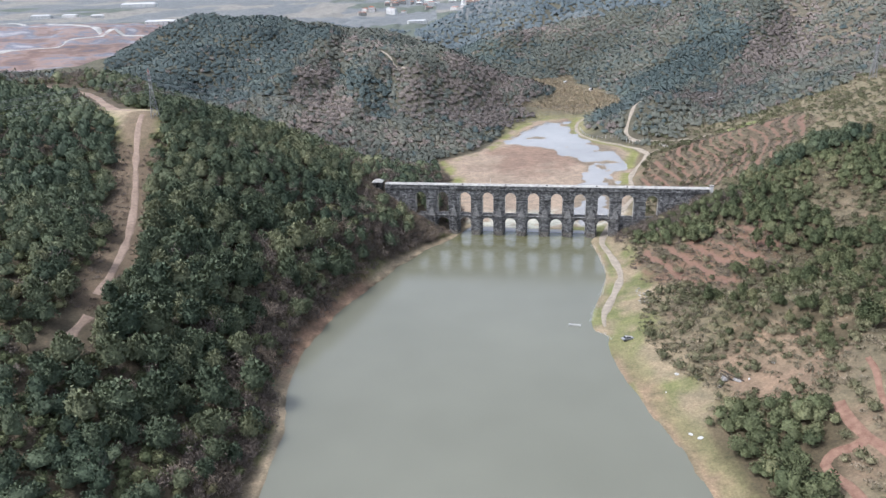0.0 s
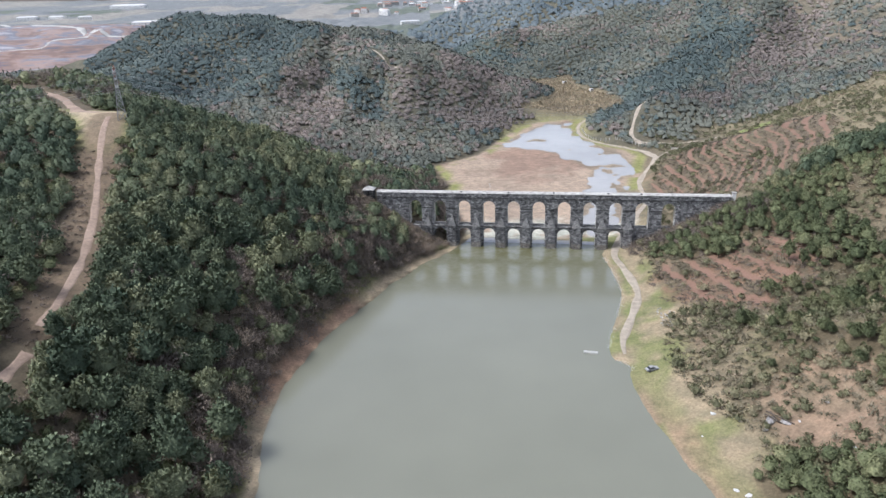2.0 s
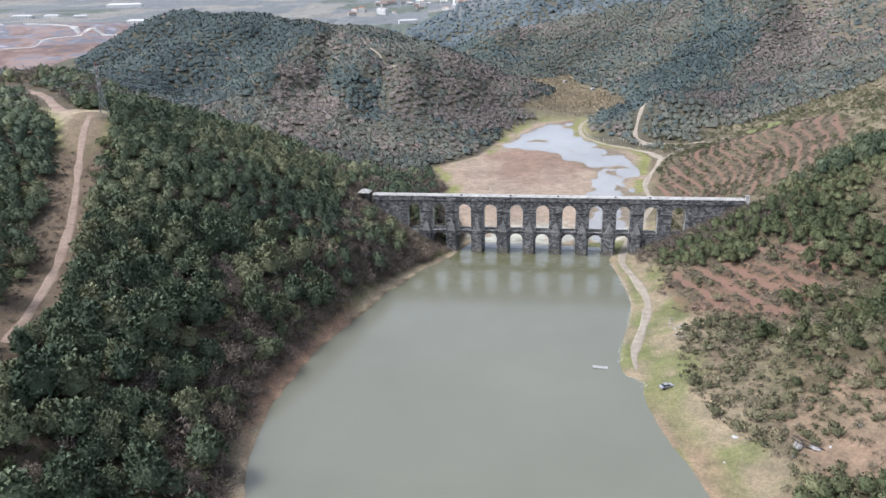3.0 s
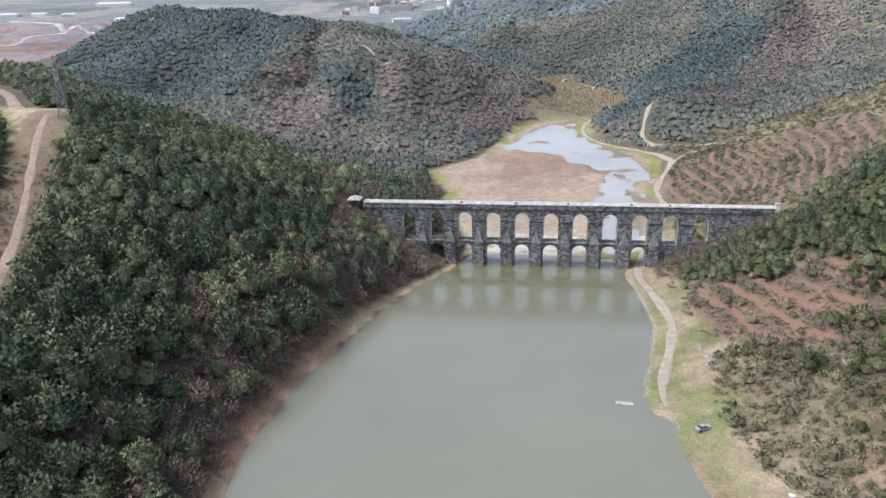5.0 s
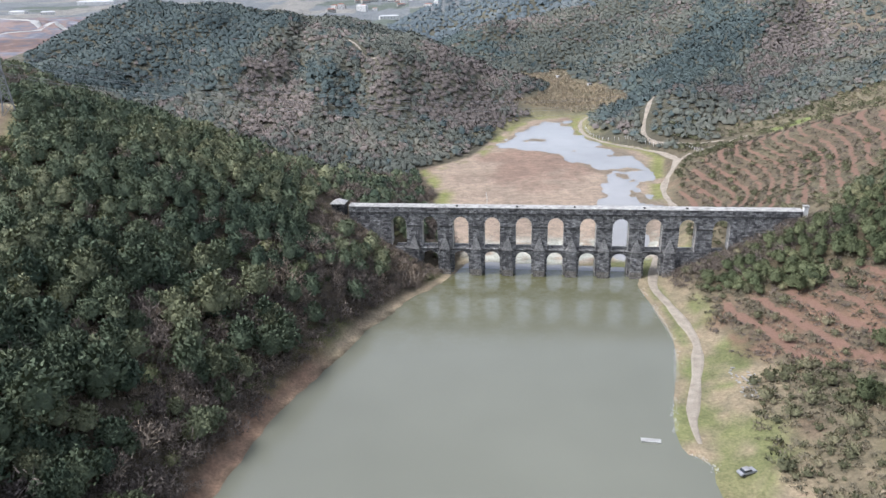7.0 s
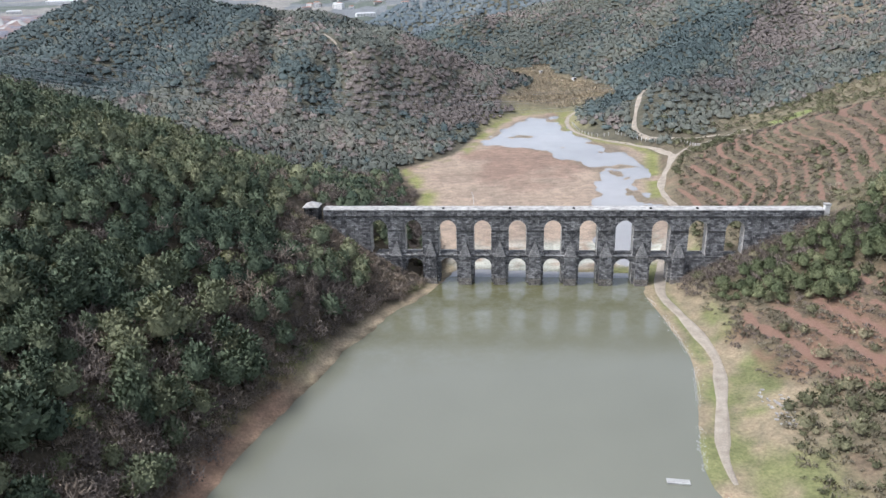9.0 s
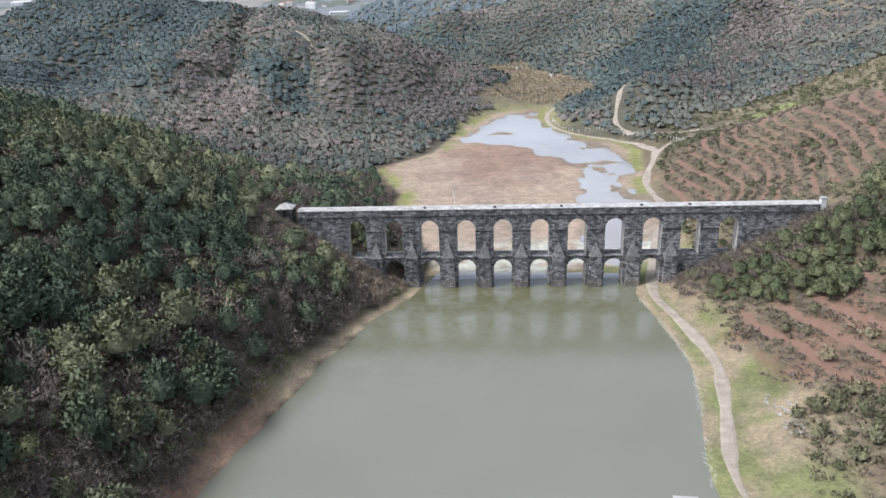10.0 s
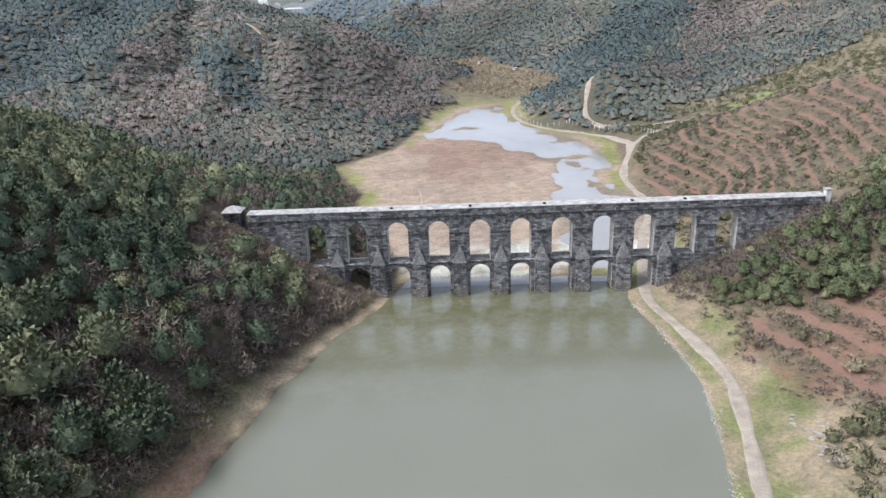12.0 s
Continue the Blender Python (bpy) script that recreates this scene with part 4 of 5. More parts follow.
def scattered(name, spots, kinds, mat, label, category, size=(0.9, 1.45), wild=0.06, facet=1.0, lift=0.0, even=0.2, stand=34):
    """Many plants as one body: every spot takes one of the kinds, turned, tilted and scaled by itself."""
    if not len(spots):
        return None
    P, F, N, T, at = [], [], [], [], 0
    zs = height(spots[:, 0], spots[:, 1])
    kinds = [(p, f, soft_normals(p)) for p, f in kinds]
    px, py = spots[:, 0], spots[:, 1]
    fall = np.c_[height(px - 9, py) - height(px + 9, py), height(px, py - 9) - height(px, py + 9), np.full(len(spots), 18.0)]
    fall *= lift / np.linalg.norm(fall, axis=1)[:, None]
    for (x, y, *grow), z, slope in zip(spots, zs, fall):
        p, f, n = kinds[rng.integers(len(kinds))]
        c, s = math.cos(a := rng.uniform(0, 6.28)), math.sin(a)
        turn = np.array([[c, -s, 0], [s, c, 0], [rng.normal(0, wild), rng.normal(0, wild), 1]])
        k = rng.uniform(*size) * (grow[0] if grow else 1.0)
        P.append((p * (k * rng.uniform(0.85, 1.15), k, k * rng.uniform(0.85, 1.2))) @ turn.T + (x, y, z - 0.15))
        n = n @ np.array([[c, -s, 0], [s, c, 0], [0, 0, 1]]).T + slope
        N.append(n / np.linalg.norm(n, axis=1)[:, None])
        F.append(f + at)
        T.append(np.full(len(p), min(max(0.42 + 1.6 * (rough_field(x, y, stand, 171) - 0.5) + rng.normal(0, even), 0.0), 1.0)))
        at += len(p)
    me = tri_mesh(name, np.concatenate(P), np.concatenate(F), np.concatenate(N), mat, np.concatenate(T), facet)
    return tagged(new(name, me), label, category, kind="stuff")


def sown(x0, x1, y0, y1, step):
    """Jittered spots over a stretch of the plan."""
    x, y = np.meshgrid(np.arange(x0, x1, step), np.arange(y0, y1, step))
    x = x + rng.uniform(-0.48, 0.48, x.shape) * step
    y = y + rng.uniform(-0.48, 0.48, y.shape) * step
    x, y = x.ravel(), y.ravel()
    seen = (np.abs(x) < 0.70 * y + 45)
    return x[seen], y[seen]


ROADS = ((ROAD_NEAR, 4.5), (ROAD_FAR, 5), (ROAD_BACK, 4.5), (ROAD_HILL, 5), (TRACK_LINE, 4.5), (TRACK_LOW, 6.5), (RED_TRACK, 3.5), (RED_BRANCH, 3.2), (RED_UPPER, 2.5), (TRACK_TOP, 7.5), (HILL_TRAIL, 4.2))
AXIS = [tuple((BRIDGE @ Vector((s, THICK / 2, 0)))[:2]) for s in (LEFT_END - 7, RIGHT_END + 2)]


def open_ground(x, y):
    """Where nothing tall can stand: roads, clearing, water, mud, the aqueduct."""
    free = (outside(x, y, LAKE_RING) > 3) & (outside(x, y, MUD_RING) > 1.5) & (outside(x, y, CLEARING) > 1) & (beside(x, y, AXIS) > 5.5)
    for line, gap in ROADS:
        free &= beside(x, y, line) > gap
    return free


PINE_NEAR = [dome_crown(3.4 * k, 6.2 / k, 0.6, 540, 0.42, 1, 16, 0.3 - 0.25 * (k > 1), 0.74) for k in (1.0, 1.15, 0.85, 1.05, 0.95, 1.25)]
PINE_MID = [dome_crown(3.4 * k, 6.0 / k, 0.4, 190, 0.45, 1, 9, 0.2, 0.82) for k in (1.0, 1.1, 0.9, 1.0, 1.2, 0.85)]
PINE_BACK = [dome_crown(3.4, 5.8, 0.3, 80, 0.55, 1, 7, 0.2) for _ in range(5)]
PINE_MIDFAR = [dome_crown(3.4 * k, 4.7 + 0.8 * h, -0.6, 34, 0.62, 1, 6, 0.15, 0.74, 0.5) for k, h in ((1.0, 0), (1.3, -0.8), (0.8, 1.2), (1.0, 0.8), (0.9, -1), (1.3, 0))]
BARE_MIDFAR = [dome_crown(3.3 * k, 4.4, -0.6, 40, 0.7, 1, 6, 0.0, 0.7, 0.3) for k in (0.8, 1.0, 1.25, 1.0, 1.3, 0.9)]
PINE_FAR = [dome_crown(3.6 * k, 4.6, -0.8, 14, 0.85, 1, 4, 0.15, 0.8) for k in (0.8, 1.0, 1.3, 1.0, 1.3, 0.9)]
PINE_TINY = [dome_crown(5.0, 6.5, -1.0, 2, 1.4, 1, 4, 0.15) for _ in range(6)]
OAK_NEAR = [dome_crown(2.5, 3.2, 0.0, 120, 0.32, 1, 8, 0.0, 0.72) for _ in range(4)]
BUSH_NEAR = [dome_crown(1.5, 1.9, -0.1, 84, 0.3, 1, 8, 0.0, 0.6, 0.4) for _ in range(4)]
BARE_NEAR = [dome_crown(2.3, 4.6, 0.0, 190, 0.62, 1, 10, 0.0, 0.5, 0.13) for _ in range(3)] + [twiggy_crown(8, 20, 1.05, 2.7, 4.6, 0.2, 0.095, 0.6) for _ in range(2)]
BARE_FAR = [dome_crown(3.5, 4.2, -0.8, 14, 0.85, 1, 4, 0.0, 0.8) for _ in range(4)]
DRY_NEAR = [dome_crown(1.4, 1.3, -0.2, 46, 0.45, 1, 8, 0.0, 0.5, 0.26) for _ in range(5)]
BARE_LOW = [dome_crown(2.3, 3.2, -0.3, 130, 0.62, 1, 9, 0.0, 0.5, 0.13) for _ in range(4)] + [twiggy_crown(6, 17, 0.95, 2.6, 3.0, 0.0, 0.105, 0.6) for _ in range(2)]
SCRUB_NEAR = [twiggy_crown(6, 10, 0.6, 1.2, 1.3, 0.0, 0.05, 0.25) for _ in range(4)]

# Left slope, ridge and the saddle behind it.
x, y = sown(-330, 30, 110, 520, 3.9)
z, shore = height(x, y), outside(x, y, LAKE_RING)
keep = open_ground(x, y) & (shore > 4.5 + 4 * speckle(x, y, 18, 101)) & (z > 0.7)
keep &= (beside(x, y, TRACK_LINE) > 5.4 + 2 * speckle(x, y, 25, 103) + 3.5 * (x < np.interp(y, (200, 346), (-112, -140))) * (y > 255)) & (y < 500)
# The aqueduct's left end and the hut stand clear of tall trees.
keep &= ~((beside(x, y, AXIS) < 11) & (x > -44) & (y < 352 - 0.17 * (x - 41)))
x, y, z, shore = x[keep], y[keep], z[keep], shore[keep]
brown = np.clip(0.1 + 0.5 * smooth(z, 38, 18) * smooth(y, 205, 275) + 0.5 * smooth(shore, 26, 14) + 0.55 * (speckle(x, y, 26, 105) - 0.62)
                + 0.4 * smooth(y, 380, 420), 0.05, 0.52)
kind = np.where(rng.random(len(x)) < brown, 2, np.where(rng.random(len(x)) < 0.16 + 0.5 * brown + 0.3 * smooth(y, 235, 170) + 0.22 * smooth(x, -105, -125), 1, 0))
LEFT = np.c_[x, y]
# Leafless shrubs crowd the lower slope down to the bank.
sx, sy = sown(-110, 30, 150, 470, 2.5)
sz, ss = height(sx, sy), outside(sx, sy, LAKE_RING)
keep = open_ground(sx, sy) & (ss > 3 + 2.5 * speckle(sx, sy, 9, 107)) & (sz > 0.22) & (sz < 34)
keep &= rng.random(len(sx)) < np.clip(smooth(sz, 36, 16) * smooth(sy, 195, 260) * 0.5 + smooth(ss, 24, 10), 0, 0.95)
SHRUBS = np.c_[sx, sy, np.where(sx > -44, np.clip((beside(sx, sy, AXIS) - 3) / 15, 0.4, 1.0), 1.0)][keep]
# More of them before the aqueduct's right end.
sx, sy = sown(84, 142, 306, 344, 2.3)
front = beside(sx, sy, AXIS)
keep = (front > 3.2) & (front < 17 + 8 * speckle(sx, sy, 8, 108)) & (sy < 351 - 0.17 * (sx - 41)) & (beside(sx, sy, ROAD_NEAR) > 6) & (rng.random(len(sx)) < 0.85)
SHRUBS = np.concatenate([SHRUBS, np.c_[sx, sy, np.clip((front + 3) / 20, 0.45, 0.8)][keep]])
# Low ones reach the foot of its left end.
sx, sy = sown(-46, 14, 330, 368, 2.0)
front = beside(sx, sy, AXIS)
keep = (front > 2.6) & (front < 8) & (outside(sx, sy, LAKE_RING) > 2.5)
SHRUBS = np.concatenate([SHRUBS, np.c_[sx, sy, np.clip(front / 9, 0.35, 0.75)][keep]])
# The steep foot before the left end is overgrown too.
sx, sy = sown(-52, 8, 312, 362, 2.0)
front = beside(sx, sy, AXIS)
keep = (front > 4) & (front < 24) & (sy < 351 - 0.17 * (sx - 41)) & (outside(sx, sy, LAKE_RING) > 4) & (rng.random(len(sx)) < 0.75)
SHRUBS = np.concatenate([SHRUBS, np.c_[sx, sy, np.clip(0.35 + front / 26, 0.45, 0.9)][keep]])
# And a thick fringe along the foot of the right end.
sx, sy = sown(88, 136, 322, 350, 1.7)
front = beside(sx, sy, AXIS)
keep = (front > 2.7) & (front < 9) & (sy < 351 - 0.17 * (sx - 41)) & (beside(sx, sy, ROAD_NEAR) > 5)
SHRUBS = np.concatenate([SHRUBS, np.c_[sx, sy, np.clip(0.4 + 0.5 * speckle(sx, sy, 4, 109), 0.4, 0.8)][keep]])
near_left = (y > 150) & (y < 330) & (x > -128)

# Right bank: scrub, with groves of green pines on it.
gx, gy = sown(70, 300, 110, 420, 3.4)
grove = in_grove(gx, gy) + 0.5 * (speckle(gx, gy, 9, 111) - 0.5)
keep = open_ground(gx, gy) & (grove < 1.0) & (outside(gx, gy, LAKE_RING) > 11) & (beside(gx, gy, AXIS) > 10)
RIGHT_PINES = np.c_[gx, gy, (1 - 0.2 * smooth(gy, 304, 322) * smooth(gy, 350, 340)) * np.where((gy > 197) & (gy < 258) & (gx < 132), 0.85, 1.0)][keep]
bx, by = sown(62, 400, 110, 580, 2.0)
bz = height(bx, by)
dens = 0.8 + 0.3 * smooth(by, 275, 250) + 1.0 * (rough_field(bx, by, 26, 115) - 0.5) + 0.25 * smooth(bx, 150, 230)
shelf = land(bx, by, True)
dens = np.where(shelf > 0.15, np.where(by > 340, 0.06, 0.1), np.where(shelf < -0.2, np.where(by > 340, 0.55, 0.9), dens))
dens = 0.85 * dens * (1 - 0.75 * smooth(np.hypot((bx - 96) / 11, (by - 186) / 10), 1.2, 0.7))
dens = np.where((bx > 185) & (by > 370), 0.3 * dens, dens)
keep = open_ground(bx, by) & (rng.random(len(bx)) < dens) & (bz > 2.3 + 2.2 * speckle(bx, by, 12, 117)) & (in_grove(bx, by) > 0.45 + 0.5 * speckle(bx, by, 7, 119)) & (outside(bx, by, LAKE_RING) > 8 + 6 * speckle(bx, by, 15, 118))
BUSHES = np.c_[bx, by][keep]
bkind = rng.random(len(BUSHES)) + 0.22 * (np.abs(shelf[keep]) > 0.05)

# Woods of the middle distance and beyond.
fx, fy = sown(-820, 900, 500, 1120, 5.1)
fz = height(fx, fy)
keep = open_ground(fx, fy) & (fz > 0.7 + 2.5 * speckle(fx, fy, 30, 121) * smooth(fx, 40, 90)) & ~((fz < 12) & (fy > 690) & (fy < 980) & (fx > 80)) & ~((fx < -398 - 0.3 * (fy - 900)) & (fy > 800))
keep &= ~((outside(fx, fy, TERRACE_UPPER) < 6) | ((fx > 120) & (fx < 190) & (fy < 535)) | ((fx > 185) & (fy < 545 + 0.15 * (fx - 185) + 20 * speckle(fx, fy, 25, 129))))
keep &= (outside(fx, fy, OPEN_HILL) > 14 * (speckle(fx, fy, 30, 133) - 0.5)) | (rng.random(len(fx)) < 0.6)
fx, fy, fz = fx[keep], fy[keep], fz[keep]
patch = rough_field(fx, fy, 60, 125)
STANDS_BARE = [[(9, 745), (51, 782), (113, 890), (116, 752), (104, 703), (63, 654), (33, 577), (11, 637)], [(-125, 693), (-107, 753), (-92, 676), (-76, 620), (-78, 557), (-110, 538), (-127, 597)],
               [(-42, 723), (-13, 694), (-3, 668), (-18, 632), (-34, 651)], [(470, 960), (440, 827), (358, 768), (259, 633), (221, 594), (186, 588), (296, 747), (369, 841)],
               [(122, 1120), (172, 1120), (158, 1060), (111, 1030)]]
STANDS_PINE = [[(-100, 741), (-67, 701), (-42, 678), (-43, 634), (-67, 623)], [(-450, 980), (-330, 1050), (-195, 990), (-114, 827), (-146, 752), (-135, 634), (-179, 612), (-258, 659), (-480, 800)],
               [(360, 1040), (357, 846), (329, 804), (207, 626), (155, 612), (132, 640), (173, 728), (261, 840), (327, 927)], [(0, 1130), (60, 1130), (130, 960), (60, 1010)]]
edge = 46 * (patch - 0.5)
bare_stand = np.max([smooth(outside(fx, fy, r) + edge, 9, -9) for r in STANDS_BARE], axis=0)
pine_stand = np.max([smooth(outside(fx, fy, r) + edge, 9, -9) for r in STANDS_PINE], axis=0)
fbrown = np.clip(0.14 + 1.3 * (rough_field(fx, fy, 40, 126) - 0.5) + 0.72 * bare_stand - 0.4 * pine_stand, 0.02, 0.93)
fkind = rng.random(len(fx)) < fbrown
hx, hy = sown(-900, 1500, 1115, 1800, 10.5)
hz = height(hx, hy)
keep = (hx > -20 - 0.05 * (hy - 1120)) | ((speckle(hx, hy, 160, 131) > 0.55) & (hx > -300))
keep |= np.hypot((hx + 195) / 95, (hy - 1566) / 60) < 1
hx, hy = hx[keep], hy[keep]


def plant_forests():
    back = (LEFT[:, 1] > 380) | (LEFT[:, 0] < -160)
    scattered("pine_forest", LEFT[(kind == 0) & ~near_left & back], PINE_BACK, PINE, "dense dark green pine forest behind the ridge", "forest")
    scattered("pine_forest", LEFT[(kind == 0) & ~near_left & ~back], PINE_MID, PINE, "dense dark green pine forest on the ridge", "forest")
    scattered("evergreen_shrubs", LEFT[(kind == 1) & ~near_left], OAK_NEAR, OAK, "olive-green evergreen shrubs among the pines", "shrubs", (0.8, 1.5))
    scattered("bare_trees", LEFT[(kind == 2) & ~near_left], BARE_NEAR, BARE, "grey-brown leafless trees on the ridge", "trees", (0.8, 1.35))
    scattered("bare_shrubs", SHRUBS, BARE_LOW, BARE, "dense grey-brown leafless shrubs above the bank", "shrubs", (0.85, 1.5))
    mx, my = sown(-150, -95, 195, 350, 2.6)
    by_track = beside(mx, my, TRACK_LINE)
    ok = (by_track > 2.2) & (by_track < 10) & (speckle(mx, my, 10, 143) > 0.2) & (outside(mx, my, CLEARING) > 0)
    scattered("trackside_scrub", np.c_[mx, my][ok], DRY_NEAR, BARE, "low brown scrub beside the forest track", "scrub", (0.5, 1.2))
    # Undergrowth fills the gaps below the trees.
    ux, uy = sown(-105, 20, 145, 400, 3.6)
    ok = open_ground(ux, uy) & (outside(ux, uy, LAKE_RING) > 4.5 + 4 * speckle(ux, uy, 12, 141)) & (beside(ux, uy, TRACK_LINE) > 5.5)
    ux, uy = ux[ok], uy[ok]
    part_b = rng.random(len(ux)) < 0.75
    scattered("undergrowth", np.c_[ux, uy][part_b], SCRUB_NEAR, BARE, "brown leafless undergrowth on the lake slope", "undergrowth", (1.0, 1.9))
    scattered("undergrowth", np.c_[ux, uy][~part_b], BUSH_NEAR, OAK, "green bushes under the trees", "undergrowth", (0.7, 1.3))
    far_right = np.hypot(BUSHES[:, 0] - 95, BUSHES[:, 1] - 250) > 62
    scattered("green_bushes", BUSHES[(bkind < 0.3) & far_right], BUSH_NEAR, BUSHLEAF, "low olive-green bushes on the dry hillside", "bushes", (0.7, 2.1))
    scattered("dry_bushes", BUSHES[bkind >= 0.3], DRY_NEAR, SCRUB, "dry brown scrub on the hillside", "scrub", (0.45, 1.5), facet=0.6, lift=0.9)
    far_pines = RIGHT_PINES[:, 1] > 340
    scattered("pine_grove", RIGHT_PINES[far_pines], PINE_MID, PINE, "green pine grove on the dry hill", "forest")
    pts = np.c_[fx, fy]
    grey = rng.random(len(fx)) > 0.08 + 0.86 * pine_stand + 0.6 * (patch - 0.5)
    for part_of, green, brown in ((fy < 760, PINE_MIDFAR, BARE_MIDFAR), (fy >= 760, PINE_FAR, BARE_FAR)):
        # The woods beyond take the leaf colours with haze mixed in.
        scattered("far_maquis", pts[~fkind & grey & part_of], green, HAZEMAQUIS, "maquis woods on the hills beyond, haze mixed into their grey-green", "forest", (0.85, 1.6), facet=0.12, lift=2.6, even=0.12, stand=55)
        scattered("far_forest", pts[~fkind & ~grey & part_of], green, HAZEPINE, "dense forest on the hills beyond, its green paled by painted haze", "forest", (0.95, 1.75), facet=0.12, lift=2.6, even=0.12, stand=55)
        scattered("far_bare_trees", pts[fkind & part_of], brown, HAZEBARE, "leafless woods on the hills beyond, grey-brown with haze mixed in", "forest", (0.85, 1.65), facet=0.12, lift=2.6, even=0.12, stand=55)
    scattered("distant_forest", np.c_[hx, hy], PINE_TINY, HAZIEST, "forest on the farthest hills, tinted blue-grey for haze", "forest", (1.0, 1.6), facet=0.12, lift=2.6, even=0.12, stand=90)
    # Leafless scrub in rows along the terraces, and before the aqueduct's right end.
    tx, ty = sown(84, 240, 245, 510, 1.75)
    row = land(tx, ty, True)
    low = outside(tx, ty, TERRACE_LOWER) < 6
    ok = open_ground(tx, ty) & (rng.random(len(tx)) < np.where(low, 0.95, 0.45)) & (((row < -0.1) & (row > -1.0)) | (low & (row < 0.1) & (speckle(tx, ty, 6, 161) > 0.35)))
    scattered("terrace_scrub", np.c_[tx, ty][ok], DRY_NEAR, BARE, "grey-brown leafless scrub in rows along the terraces", "scrub", (0.45, 1.0), facet=0.6, lift=0.7)
    rx, ry = sown(60, 260, 670, 1000, 3.4)
    rz = height(rx, ry)
    ok = (rz < 10 + 4 * speckle(rx, ry, 30, 151)) & open_ground(rx, ry) & (ry > 690 + 20 * speckle(rx, ry, 20, 153))
    scattered("reed_bed", np.c_[rx, ry][ok], [reed_clump(12, 1.8) for _ in range(4)], REED, "golden-brown reed bed in the valley", "reeds", (0.7, 1.4))


def trunk_mesh(tall, thick):
    bm = bmesh.new()
    rings = []
    for k, (h, r) in enumerate(((-0.6, 1.25), (0.1, 1.0), (0.45, 0.75), (1.0, 0.3))):
        rings.append([bm.verts.new((math.cos(a) * thick * r + 0.06 * k, math.sin(a) * thick * r, h * tall if h > 0 else h)) for a in [i * 1.0472 for i in range(6)]])
    for a, b in zip(rings, rings[1:]):
        for i in range(6):
            bm.faces.new((a[i], a[(i + 1) % 6], b[(i + 1) % 6], b[i]))
    bm.faces.new(rings[-1])
    me = bpy.data.meshes.new("trunk")
    bm.to_mesh(me)
    bm.free()
    me.materials.append(BARK)
    return me


def single_tree(name, crown, mat, trunk, label, category, group):
    t = empty_at(name, Matrix(), label, category, group)
    p, f = crown
    c = new("crown", tri_mesh("crown", p, f, soft_normals(p), mat, np.full(len(p), -1.0)))
    c.parent = t
    if trunk:
        s = new("trunk", trunk)
        s.parent = t
    return t


def plant_singles(spots, models, sizes):
    zs = height(spots[:, 0], spots[:, 1])
    for k, ((x, y, *grow), z) in enumerate(zip(spots, zs)):
        s = rng.uniform(*sizes) * (grow[0] if grow else 1.0)
        m = pose(x, y, z - 0.15, rng.normal(0, 3), rng.normal(0, 3), rng.uniform(0, 360)) @ Matrix.Diagonal((s, s * rng.uniform(0.9, 1.1), s * rng.uniform(0.9, 1.15), 1))
        if k < len(models):
            models[k].matrix_basis = m
        else:
            copy_thing(models[k % len(models)], m)


def split_nearest(spots, limit, centre):
    """The nearest of a kind to a place in the plan stand singly; the rest are one body."""
    order = np.argsort(np.hypot(spots[:, 0] - centre[0], spots[:, 1] - centre[1]))
    return spots[order[:limit]], spots[order[limit:]]


plant_forests()
TRUNK_PINE, TRUNK_BARE = trunk_mesh(4.2, 0.16), trunk_mesh(2.6, 0.11)
one, rest = split_nearest(LEFT[(kind == 0) & near_left], 290, (-62, 225))
plant_singles(one, [single_tree("pine_tree", c, PINE, TRUNK_PINE, "dark green pine with a rounded crown on the slope", "tree", "pines on the lake slope") for c in PINE_NEAR], (0.9, 1.45))
scattered("pine_forest", rest, PINE_MID, PINE, "dense dark green pine forest on the slope", "forest")
one, rest = split_nearest(LEFT[(kind == 2) & near_left], 220, (-40, 285))
plant_singles(one, [single_tree("bare_tree", c, BARE, TRUNK_BARE, "leafless grey-brown tree on the bank", "tree", "leafless trees on the bank") for c in BARE_NEAR], (0.8, 1.35))
scattered("bare_trees", rest, BARE_NEAR, BARE, "grey-brown leafless trees on the slope", "trees", (0.8, 1.35))
one, rest = split_nearest(LEFT[(kind == 1) & near_left], 90, (-55, 260))
plant_singles(one, [single_tree("evergreen_shrub", c, OAK, None, "olive-green evergreen shrub between the pines", "shrub", "shrubs on the lake slope") for c in OAK_NEAR], (0.8, 1.4))
scattered("evergreen_shrubs", rest, OAK_NEAR, OAK, "olive-green evergreen shrubs on the slope", "shrubs", (0.8, 1.4))
one, rest = split_nearest(RIGHT_PINES[RIGHT_PINES[:, 1] <= 340], 290, (100, 240))
scattered("pine_grove", rest, PINE_MID, FRESH, "fresh green pine grove on the upper hillside", "forest", (0.45, 1.2))
plant_singles(one, [single_tree("young_pine", c, FRESH, TRUNK_PINE, "fresh green pine in a grove on the dry hillside", "tree", "pines on the dry hillside") for c in PINE_NEAR], (0.4, 1.2))
nb = BUSHES[(bkind < 0.3) & (np.hypot(BUSHES[:, 0] - 95, BUSHES[:, 1] - 250) <= 62)]
one, rest = split_nearest(nb, 280, (95, 250))
plant_singles(one, [single_tree("bush", c, BUSHLEAF, None, "low olive-green bush on the red hillside", "bush", "bushes on the hillside") for c in BUSH_NEAR], (0.6, 1.7))
scattered("green_bushes", rest, BUSH_NEAR, BUSHLEAF, "low olive-green bushes on the hillside", "bushes", (0.7, 2.0))

